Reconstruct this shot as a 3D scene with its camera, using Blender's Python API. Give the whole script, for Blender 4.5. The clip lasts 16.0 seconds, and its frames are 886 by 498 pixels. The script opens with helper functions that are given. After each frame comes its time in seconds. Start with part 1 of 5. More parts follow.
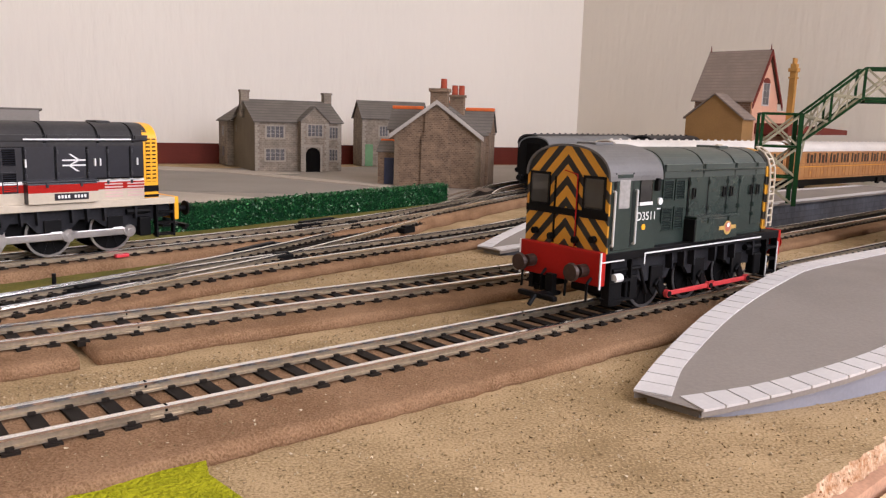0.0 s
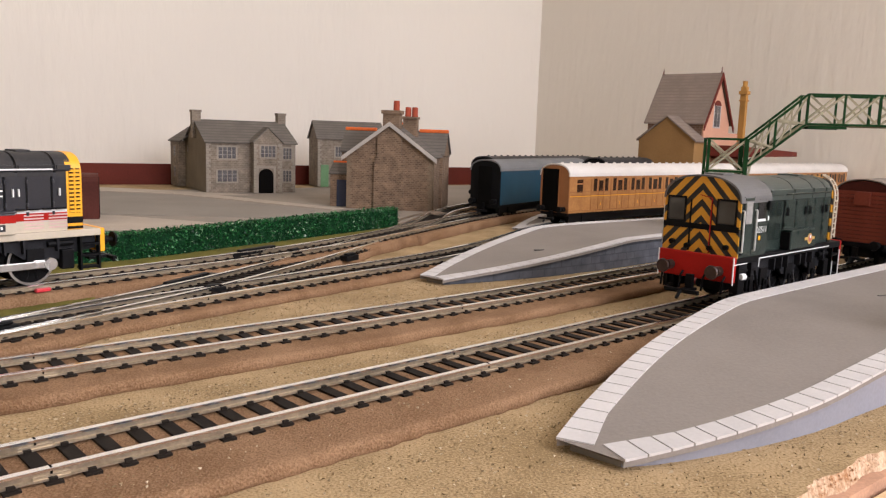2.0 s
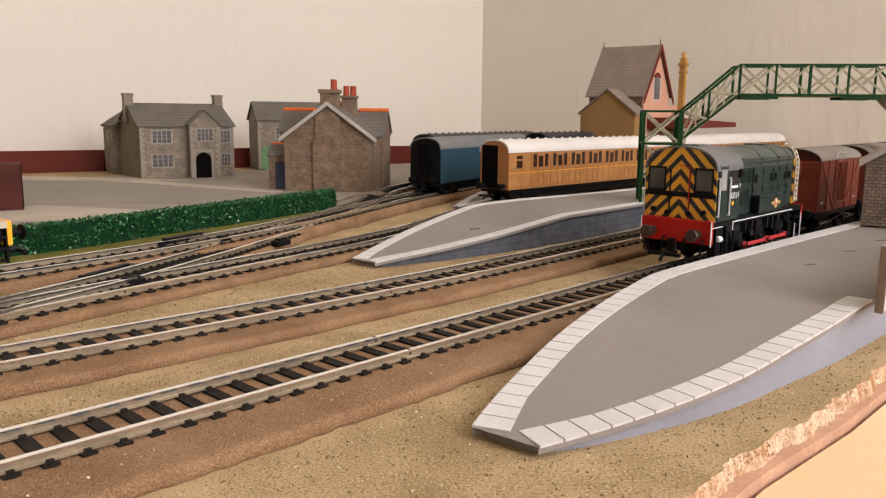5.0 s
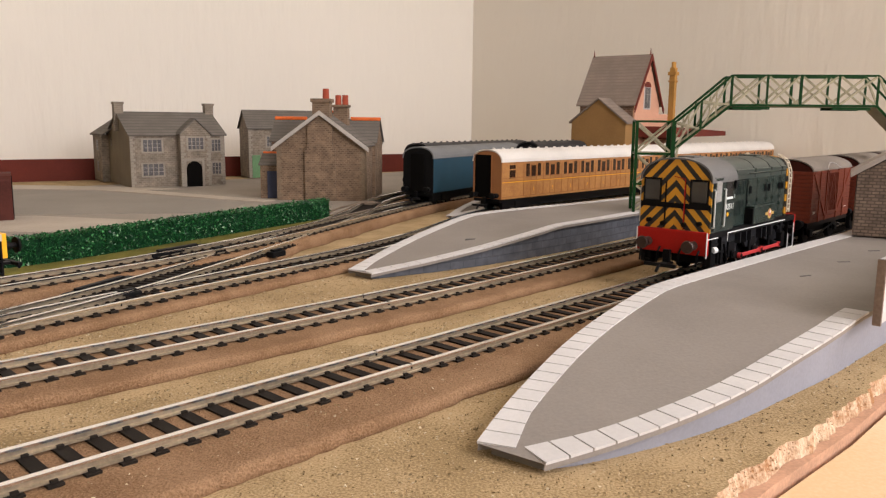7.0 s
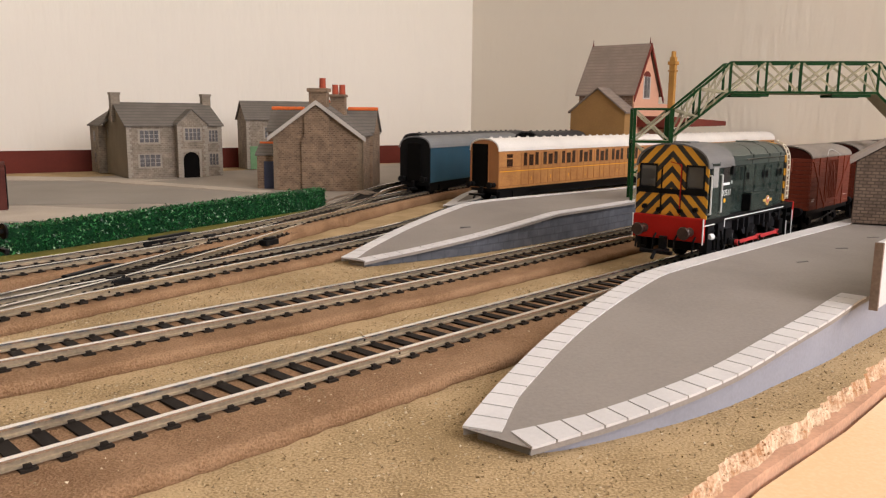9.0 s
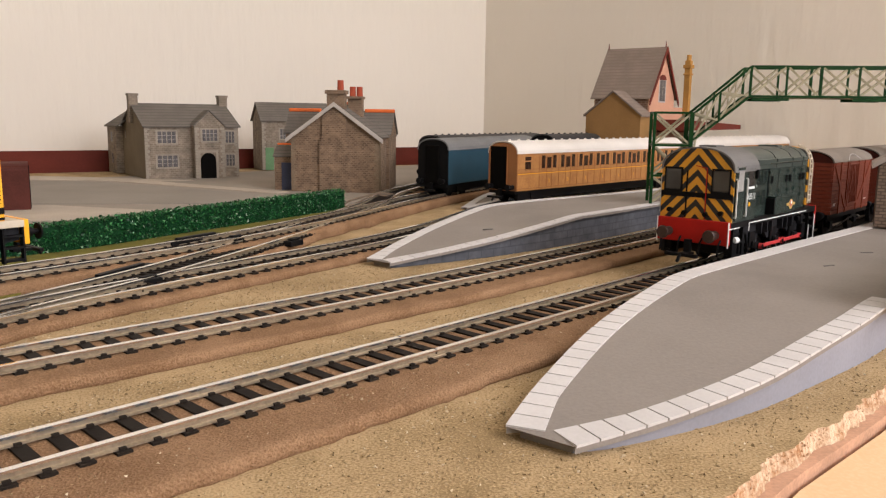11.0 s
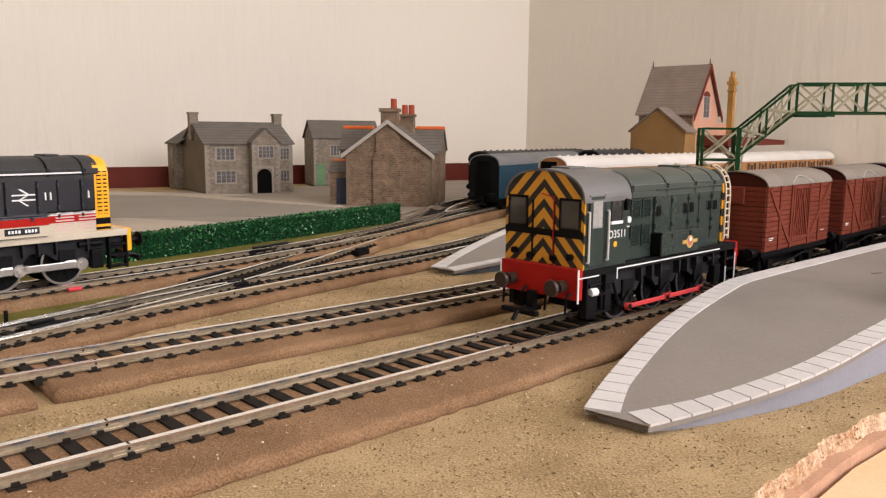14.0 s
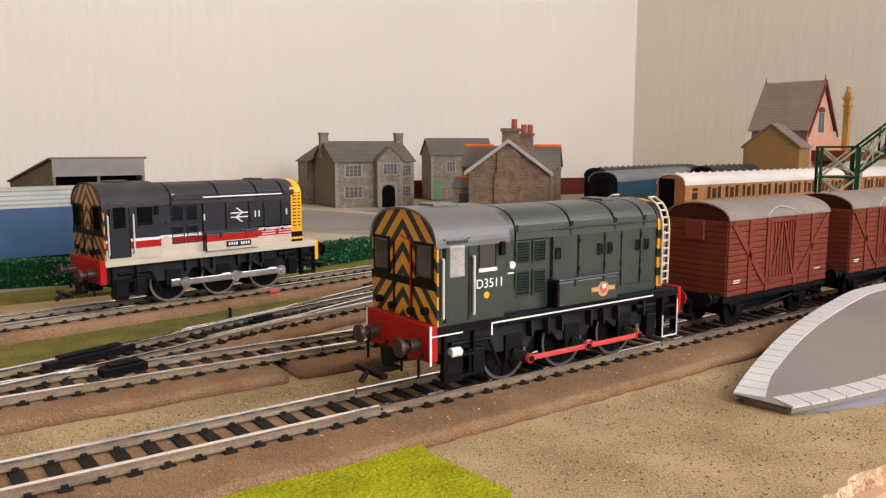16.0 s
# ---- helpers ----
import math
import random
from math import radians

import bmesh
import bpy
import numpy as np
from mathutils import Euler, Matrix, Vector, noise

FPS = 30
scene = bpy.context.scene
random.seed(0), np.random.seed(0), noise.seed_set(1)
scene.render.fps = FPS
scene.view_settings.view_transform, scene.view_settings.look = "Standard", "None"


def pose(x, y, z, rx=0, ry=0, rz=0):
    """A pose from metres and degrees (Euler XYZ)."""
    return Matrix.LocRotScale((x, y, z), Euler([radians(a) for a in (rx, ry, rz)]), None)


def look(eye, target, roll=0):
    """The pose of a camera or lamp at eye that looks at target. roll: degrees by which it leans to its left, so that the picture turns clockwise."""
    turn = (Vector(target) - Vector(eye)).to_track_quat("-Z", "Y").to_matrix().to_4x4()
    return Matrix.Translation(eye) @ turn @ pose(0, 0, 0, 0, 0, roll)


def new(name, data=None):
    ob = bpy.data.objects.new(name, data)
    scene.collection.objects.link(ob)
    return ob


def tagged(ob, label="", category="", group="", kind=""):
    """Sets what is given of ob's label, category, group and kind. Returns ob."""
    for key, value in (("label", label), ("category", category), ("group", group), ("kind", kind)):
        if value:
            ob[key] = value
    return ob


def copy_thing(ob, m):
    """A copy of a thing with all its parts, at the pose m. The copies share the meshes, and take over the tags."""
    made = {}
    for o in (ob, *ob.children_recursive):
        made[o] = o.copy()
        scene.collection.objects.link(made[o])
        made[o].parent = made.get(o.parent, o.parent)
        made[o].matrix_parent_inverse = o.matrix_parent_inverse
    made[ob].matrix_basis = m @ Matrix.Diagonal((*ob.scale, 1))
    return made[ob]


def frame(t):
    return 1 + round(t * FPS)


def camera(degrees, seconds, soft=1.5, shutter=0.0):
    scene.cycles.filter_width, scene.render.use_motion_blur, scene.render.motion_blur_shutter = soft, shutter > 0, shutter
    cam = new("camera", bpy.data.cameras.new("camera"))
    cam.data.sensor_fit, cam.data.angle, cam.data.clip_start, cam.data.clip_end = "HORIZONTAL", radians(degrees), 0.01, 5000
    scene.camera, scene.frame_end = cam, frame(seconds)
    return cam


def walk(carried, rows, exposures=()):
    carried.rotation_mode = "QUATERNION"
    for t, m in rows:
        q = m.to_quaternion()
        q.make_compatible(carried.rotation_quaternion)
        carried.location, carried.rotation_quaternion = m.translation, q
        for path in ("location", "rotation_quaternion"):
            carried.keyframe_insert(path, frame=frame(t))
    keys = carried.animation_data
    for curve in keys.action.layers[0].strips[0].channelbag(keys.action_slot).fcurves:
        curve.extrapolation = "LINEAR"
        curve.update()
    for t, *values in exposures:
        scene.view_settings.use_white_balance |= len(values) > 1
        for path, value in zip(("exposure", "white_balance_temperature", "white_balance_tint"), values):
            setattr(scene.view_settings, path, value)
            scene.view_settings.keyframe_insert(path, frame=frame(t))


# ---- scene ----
cam = camera(58.11, 16.0, soft=1.25)
PATH = [
    (0, (-0.00011, 0.00507, 0.07028), (-0.00203, 0.99179, -0.09212), 1.76),
    (0.5, (0.00211, 0.00771, 0.07037), (0.00867, 0.99525, -0.08688), 2.05),
    (1, (0.00763, 0.01226, 0.07323), (0.03282, 1.00053, -0.07738), 2.01),
    (1.5, (0.01099, 0.01421, 0.07758), (0.04626, 1.00335, -0.06509), 1.78),
    (2, (0.01221, 0.01363, 0.07603), (0.05232, 1.00283, -0.06497), 1.90),
    (2.5, (0.01416, 0.01353, 0.07552), (0.05456, 1.00263, -0.06609), 1.61),
    (3, (0.02018, 0.01577, 0.07769), (0.06584, 1.00477, -0.06301), 1.41),
    (3.5, (0.02177, 0.01554, 0.07893), (0.06989, 1.00428, -0.06275), 1.09),
    (4, (0.02466, 0.01572, 0.08280), (0.08214, 1.00277, -0.06693), 0.11),
    (4.5, (0.02472, 0.02039, 0.07644), (0.10776, 1.00272, -0.09134), 0.52),
    (7, (0.02047, 0.02172, 0.07889), (0.13098, 1.00284, -0.07979), 0.61),
    (7.5, (0.02162, 0.02257, 0.07899), (0.13170, 1.00390, -0.07870), 0.65),
    (8, (0.02422, 0.02524, 0.07831), (0.13186, 1.00568, -0.08646), 0.30),
    (8.5, (0.02499, 0.02501, 0.07610), (0.13256, 1.00537, -0.08921), 0.55),
    (9, (0.02491, 0.02496, 0.07521), (0.13298, 1.00505, -0.09138), 0.51),
    (11.5, (0.01332, 0.02067, 0.07579), (0.10995, 1.00265, -0.08658), 0.74),
    (12, (0.01139, 0.01784, 0.07736), (0.10468, 1.00079, -0.08109), 0.62),
    (12.5, (0.00793, 0.01448, 0.07729), (0.09394, 0.99843, -0.07907), 0.66),
    (13, (0.00504, 0.00995, 0.07689), (0.08075, 0.99562, -0.07385), 0.57),
    (13.5, (0.00239, 0.00431, 0.07660), (0.06734, 0.99166, -0.06809), 0.60),
    (14, (0.00003, -0.00120, 0.07545), (0.05478, 0.98675, -0.06927), 0.56),
    (14.5, (-0.00501, -0.01106, 0.07921), (0.03114, 0.97855, -0.05996), 0.40),
    (15, (-0.01132, -0.02104, 0.07971), (0.00069, 0.96956, -0.05656), 0.17),
    (15.5, (-0.02108, -0.03421, 0.08180), (-0.04264, 0.95590, -0.05684), -0.00),
    (16, (-0.02806, -0.05127, 0.08187), (-0.08952, 0.93828, -0.04855), 0.05),
]
# the clip's white balance warms as the view settles on the platforms
BALANCE = [(0, -0.03, 6050, 15), (2, -0.03, 6200, 12), (4.5, -0.03, 6500, 10), (12, -0.03, 6480, 10), (14.5, -0.03, 6400, 11), (16, -0.03, 6250, 10)]
walk(cam, [(t, look(eye, target, roll)) for t, eye, target, roll in PATH], BALANCE)

# ---- light: two unseen windows in the front and side walls, soft daylight ----
world = bpy.data.worlds.new("daylight")
scene.world = world
world.use_nodes = True
sky = world.node_tree.nodes.new("ShaderNodeTexSky")
sky.sky_type, sky.sun_disc = "NISHITA", False
sky.sun_elevation, sky.sun_rotation = radians(35), radians(120)
world.node_tree.links.new(sky.outputs[0], world.node_tree.nodes["Background"].inputs[0])
world.node_tree.nodes["Background"].inputs[1].default_value = 0.1
scene.view_settings.exposure = 0.0

# ---- helpers ----
C = math.sqrt(0.5)


def P(u, v, z=0.0):
    """A place from metres along the lines (u) and across them (v)."""
    return Vector((C * u - C * v, C * u + C * v, z))


def material(name, colour, rough=0.7, metal=0.0, vary=0.25, scale=60.0, bump=0.2, fine=900.0, second=None, coat=0.0, detail=4.0, depth=0.0004, fineness=0.4, tight=0.14):
    """A surface with stains at one scale and grain at another."""
    m = bpy.data.materials.new(name)
    m.use_nodes = True
    nt = m.node_tree
    b = nt.nodes["Principled BSDF"]
    b.inputs["Roughness"].default_value, b.inputs["Metallic"].default_value = rough, metal
    b.inputs["Coat Weight"].default_value = coat
    b.inputs["Specular IOR Level"].default_value = 0.5 if rough < 0.46 else 0.03 if max(colour) < 0.0055 else 0.10
    tc = nt.nodes.new("ShaderNodeTexCoord")
    n1, n2 = nt.nodes.new("ShaderNodeTexNoise"), nt.nodes.new("ShaderNodeTexNoise")
    n1.inputs["Scale"].default_value, n1.inputs["Detail"].default_value = scale, detail
    n2.inputs["Scale"].default_value, n2.inputs["Detail"].default_value = fine, 3.0
    for n in (n1, n2):
        nt.links.new(tc.outputs["Object"], n.inputs["Vector"])
    add = nt.nodes.new("ShaderNodeMix")
    add.inputs[0].default_value = fineness
    nt.links.new(n1.outputs["Fac"], add.inputs[2])
    nt.links.new(n2.outputs["Fac"], add.inputs[3])
    ramp = nt.nodes.new("ShaderNodeValToRGB")
    lo = second or [c * (1 - vary) for c in colour]
    hi = colour if second else [min(1, c * (1 + vary)) for c in colour]
    ramp.color_ramp.elements[0].position, ramp.color_ramp.elements[1].position = 0.5 - tight, 0.5 + tight
    ramp.color_ramp.elements[0].color, ramp.color_ramp.elements[1].color = (*lo, 1), (*hi, 1)
    nt.links.new(add.outputs[0], ramp.inputs[0])
    nt.links.new(ramp.outputs[0], b.inputs["Base Color"])
    if bump:
        bp = nt.nodes.new("ShaderNodeBump")
        bp.inputs["Strength"].default_value, bp.inputs["Distance"].default_value = bump, depth
        nt.links.new(n2.outputs["Fac"], bp.inputs["Height"])
        nt.links.new(bp.outputs[0], b.inputs["Normal"])
    return m


def striped(name, colour, lines, period, axis="Y", width=0.12, rough=0.6, second=None):
    """Boards or courses: dark lines at a period along one axis."""
    m = material(name, colour, rough, vary=0.15, second=second)
    nt = m.node_tree
    b = nt.nodes["Principled BSDF"]
    tc = nt.nodes.new("ShaderNodeTexCoord")
    sp = nt.nodes.new("ShaderNodeSeparateXYZ")
    nt.links.new(tc.outputs["Object"], sp.inputs[0])
    di, fr, lt = (nt.nodes.new("ShaderNodeMath") for _ in range(3))
    di.operation, fr.operation, lt.operation = "DIVIDE", "FRACT", "LESS_THAN"
    di.inputs[1].default_value, lt.inputs[1].default_value = period, width
    nt.links.new(sp.outputs[axis], di.inputs[0])
    nt.links.new(di.outputs[0], fr.inputs[0])
    nt.links.new(fr.outputs[0], lt.inputs[0])
    mix = nt.nodes.new("ShaderNodeMix")
    mix.data_type = "RGBA"
    old = b.inputs["Base Color"].links[0].from_socket
    nt.links.new(lt.outputs[0], mix.inputs[0])
    nt.links.new(old, mix.inputs[6])
    mix.inputs[7].default_value = (*lines, 1)
    nt.links.new(mix.outputs[2], b.inputs["Base Color"])
    return m


def bricky(name, a, b2, mortar, w, h, rough=0.85, mort=0.0004):
    """Printed brick or stone paper on a model wall, by its own coordinates."""
    m = bpy.data.materials.new(name)
    m.use_nodes = True
    nt = m.node_tree
    b = nt.nodes["Principled BSDF"]
    b.inputs["Roughness"].default_value = rough
    tc, sp, cm = nt.nodes.new("ShaderNodeTexCoord"), nt.nodes.new("ShaderNodeSeparateXYZ"), nt.nodes.new("ShaderNodeCombineXYZ")
    ad = nt.nodes.new("ShaderNodeMath")
    nt.links.new(tc.outputs["Object"], sp.inputs[0])
    nt.links.new(sp.outputs[0], ad.inputs[0])
    nt.links.new(sp.outputs[1], ad.inputs[1])
    nt.links.new(ad.outputs[0], cm.inputs[0])
    nt.links.new(sp.outputs[2], cm.inputs[1])
    br = nt.nodes.new("ShaderNodeTexBrick")
    br.inputs["Scale"].default_value = 1.0
    br.inputs["Brick Width"].default_value, br.inputs["Row Height"].default_value = w, h
    br.inputs["Mortar Size"].default_value = mort
    br.inputs["Color1"].default_value, br.inputs["Color2"].default_value, br.inputs["Mortar"].default_value = (*a, 1), (*b2, 1), (*mortar, 1)
    nt.links.new(cm.outputs[0], br.inputs["Vector"])
    no = nt.nodes.new("ShaderNodeTexNoise")
    no.inputs["Scale"].default_value = 140
    nt.links.new(tc.outputs["Object"], no.inputs["Vector"])
    mx = nt.nodes.new("ShaderNodeMix")
    mx.data_type, mx.blend_type = "RGBA", "OVERLAY"
    mx.inputs[0].default_value = 0.6
    nt.links.new(br.outputs["Color"], mx.inputs[6])
    nt.links.new(no.outputs["Fac"], mx.inputs[7])
    nt.links.new(mx.outputs[2], b.inputs["Base Color"])
    bp = nt.nodes.new("ShaderNodeBump")
    bp.inputs["Strength"].default_value, bp.inputs["Distance"].default_value = 0.4, 0.0003
    nt.links.new(br.outputs["Fac"], bp.inputs["Height"])
    bp.invert = True
    nt.links.new(bp.outputs[0], b.inputs["Normal"])
    return m


def wallpaper(name, colour):
    """Painted embossed wallpaper: broken upright ridges."""
    m = material(name, colour, 0.75, vary=0.03, scale=3, bump=0)
    nt = m.node_tree
    b = nt.nodes["Principled BSDF"]
    tc, mp, no, bp = (nt.nodes.new("ShaderNode" + k) for k in ("TexCoord", "Mapping", "TexNoise", "Bump"))
    mp.inputs["Scale"].default_value = (1, 1, 0.22)
    no.inputs["Scale"].default_value, no.inputs["Detail"].default_value = 72, 3.0
    bp.inputs["Strength"].default_value, bp.inputs["Distance"].default_value = 0.42, 0.0036
    nt.links.new(tc.outputs["Object"], mp.inputs[0])
    nt.links.new(mp.outputs[0], no.inputs["Vector"])
    nt.links.new(no.outputs["Fac"], bp.inputs["Height"])
    nt.links.new(bp.outputs[0], b.inputs["Normal"])
    return m


def mesh(bm, name, mat, smooth=False):
    me = bpy.data.meshes.new(name)
    bmesh.ops.recalc_face_normals(bm, faces=bm.faces)
    bm.to_mesh(me)
    bm.free()
    for m in mat if isinstance(mat, (list, tuple)) else [mat]:
        me.materials.append(m)
    if smooth:
        me.polygons.foreach_set("use_smooth", [True] * len(me.polygons))
    return me


def part(name, bm, mat, parent=None, label="", smooth=False):
    ob = new(name, mesh(bm, name, mat, smooth))
    if parent:
        ob.parent = parent
    if label:
        ob["label"] = label
    return ob


def thing(name, m, label, category, group="", kind=""):
    ob = new(name)
    ob.empty_display_size = 0.01
    ob.matrix_basis = m
    return tagged(ob, label, category, group, kind)


def box(bm, x0, x1, y0, y1, z0, z1, bevel=0.0, k=0.001):
    """A block from its limits in millimetres."""
    r = bmesh.ops.create_cube(bm, size=1)
    vs = r["verts"]
    for v in vs:
        v.co = Vector((x0 + (v.co.x + 0.5) * (x1 - x0), y0 + (v.co.y + 0.5) * (y1 - y0), z0 + (v.co.z + 0.5) * (z1 - z0))) * k
    if bevel:
        es = {e for v in vs for e in v.link_edges}
        bmesh.ops.bevel(bm, geom=list(es), offset=bevel * k, segments=2, affect="EDGES", profile=0.5)
    return bm


def boxes(*rows, bevel=0.0):
    bm = bmesh.new()
    for r in rows:
        box(bm, *r, bevel=bevel)
    return bm


def prism(bm, pts, axis, a, b, k=0.001):
    """A flat outline pushed along an axis from a to b, in millimetres. Outline in the two other axes, in order."""
    def at(p, d):
        q = {"x": (d, p[0], p[1]), "y": (p[0], d, p[1]), "z": (p[0], p[1], d)}[axis]
        return Vector(q) * k
    lo = [bm.verts.new(at(p, a)) for p in pts]
    hi = [bm.verts.new(at(p, b)) for p in pts]
    n = len(pts)
    bm.faces.new(lo)
    bm.faces.new(hi[::-1])
    for i in range(n):
        bm.faces.new((lo[i], lo[(i + 1) % n], hi[(i + 1) % n], hi[i]))
    return bm


def rod(bm, a, b, r, n=8, k=0.001, r2=None):
    """A round bar between two places in millimetres."""
    a, b = Vector(a) * k, Vector(b) * k
    d = (b - a).normalized()
    s = d.orthogonal().normalized()
    t = d.cross(s)
    r2 = r if r2 is None else r2
    ra = [bm.verts.new(a + (s * math.cos(q) + t * math.sin(q)) * r * k) for q in [2 * math.pi * i / n for i in range(n)]]
    rb = [bm.verts.new(b + (s * math.cos(q) + t * math.sin(q)) * r2 * k) for q in [2 * math.pi * i / n for i in range(n)]]
    bm.faces.new(ra[::-1])
    bm.faces.new(rb)
    for i in range(n):
        bm.faces.new((ra[i], ra[(i + 1) % n], rb[(i + 1) % n], rb[i]))
    return bm


def sweep(bm, line, section, close=True):
    """A section (across, up) in metres carried along a list of places, flat and upright."""
    rings = []
    for i, p in enumerate(line):
        d = (line[min(i + 1, len(line) - 1)] - line[max(i - 1, 0)])
        d.z = 0
        d.normalize()
        s = Vector((d.y, -d.x, 0))
        rings.append([bm.verts.new(p + s * a + Vector((0, 0, h))) for a, h in section])
    n = len(section)
    for r, q in zip(rings, rings[1:]):
        for i in range(n if close else n - 1):
            bm.faces.new((r[i], r[(i + 1) % n], q[(i + 1) % n], q[i]))
    if close:
        bm.faces.new(rings[0])
        bm.faces.new(rings[-1][::-1])
    return bm


def flat(bm, pts, z0, z1):
    """A slab with a free outline, in metres."""
    lo, hi = [bm.verts.new((x, y, z0)) for x, y in pts], [bm.verts.new((x, y, z1)) for x, y in pts]
    bm.faces.new(lo[::-1])
    bm.faces.new(hi)
    n = len(pts)
    for i in range(n):
        bm.faces.new((lo[i], lo[(i + 1) % n], hi[(i + 1) % n], hi[i]))
    return bm


def curve(pts, n):
    """n + 1 places on a smooth line through (u, v) points."""
    q = np.array(pts, float)
    t = np.r_[0, np.cumsum(np.hypot(*np.diff(q, axis=0).T))]
    m = np.gradient(q, t, axis=0)
    out = []
    for s in np.linspace(0, t[-1], n + 1):
        i = min(max(int(np.searchsorted(t, s)) - 1, 0), len(t) - 2)
        h = t[i + 1] - t[i]
        x = (s - t[i]) / h
        out.append((2 * x**3 - 3 * x**2 + 1) * q[i] + (x**3 - 2 * x**2 + x) * h * m[i] + (3 * x**2 - 2 * x**3) * q[i + 1] + (x**3 - x**2) * h * m[i + 1])
    return [tuple(o) for o in out]


# ---- materials ----
SAND = material("sandy scatter", (0.465, 0.335, 0.182), 0.95, vary=0.4, scale=38, fine=1500, bump=0.5, second=(0.27, 0.188, 0.092), depth=0.0007, fineness=0.6, tight=0.075)
FOAM = material("brown foam underlay", (0.310, 0.188, 0.104), 0.95, vary=0.2, scale=50, fine=1700, bump=0.8, second=(0.195, 0.110, 0.056), fineness=0.6, depth=0.0009, tight=0.09)
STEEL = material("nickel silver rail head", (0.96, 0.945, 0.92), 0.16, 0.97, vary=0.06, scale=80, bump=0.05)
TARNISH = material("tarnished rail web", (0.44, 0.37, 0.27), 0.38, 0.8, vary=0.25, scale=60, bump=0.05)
SLEEPER = material("black plastic sleeper", (0.016, 0.012, 0.009), 0.7, vary=0.3, bump=0.1)
TARMAC = material("grey platform card", (0.255, 0.225, 0.195), 0.85, vary=0.08, scale=30, bump=0.25)
WHITE = material("white edging slab", (0.58, 0.555, 0.53), 0.7, vary=0.05, bump=0.15)
SLATEBLUE = bricky("blue-grey platform wall", (0.085, 0.09, 0.105), (0.07, 0.075, 0.088), (0.055, 0.06, 0.07), 0.012, 0.0045)
MOSS = material("bright green scatter", (0.44, 0.42, 0.012), 0.95, second=(0.24, 0.25, 0.006), scale=60, fine=1000, bump=1.0, depth=0.0015)
GRASS = material("olive scatter", (0.215, 0.185, 0.045), 0.95, second=(0.12, 0.112, 0.028), scale=60, fine=1000, bump=1.0, depth=0.0015)
YARD = material("grey yard card", (0.285, 0.248, 0.205), 0.9, vary=0.1, scale=14, bump=0.2)
PATHWAY = material("pale path card", (0.42, 0.36, 0.29), 0.9, vary=0.1, scale=25, bump=0.2)
ROAD = material("mid grey road card", (0.26, 0.232, 0.195), 0.9, vary=0.08, scale=18, bump=0.2)
WALLPAPER = wallpaper("cream embossed wallpaper", (0.80, 0.748, 0.655))
CEILING = material("white ceiling paint", (0.8, 0.78, 0.74), 0.9, vary=0.02, bump=0)
CARPET = material("beige carpet", (0.35, 0.28, 0.2), 0.95, vary=0.15, scale=10)
PINE = material("pale pine", (0.80, 0.60, 0.38), 0.5, vary=0.15, scale=18, second=(0.72, 0.50, 0.28), bump=0.1)
PINKWOOD = material("reddish batten", (0.52, 0.31, 0.20), 0.7, vary=0.2)
PLASTER = material("broken plaster edge", (0.68, 0.52, 0.36), 0.9, vary=0.3, scale=170, bump=0.9, second=(0.38, 0.20, 0.095), tight=0.12, depth=0.001)
REDBOARD = material("dark red backboard", (0.12, 0.024, 0.015), 0.55, vary=0.25, scale=14)
HEDGE = material("dark green foam flock", (0.006, 0.045, 0.014), 0.8, vary=0.6, scale=300, second=(0.002, 0.014, 0.005), bump=0.6)

# ---- the room ----
A = Vector((0.2350, 1.482, 0))                 # corner of the two walls
ALONG, TOWARD = Vector((-0.901, -0.434, 0)), Vector((0.580, -0.8146, 0))


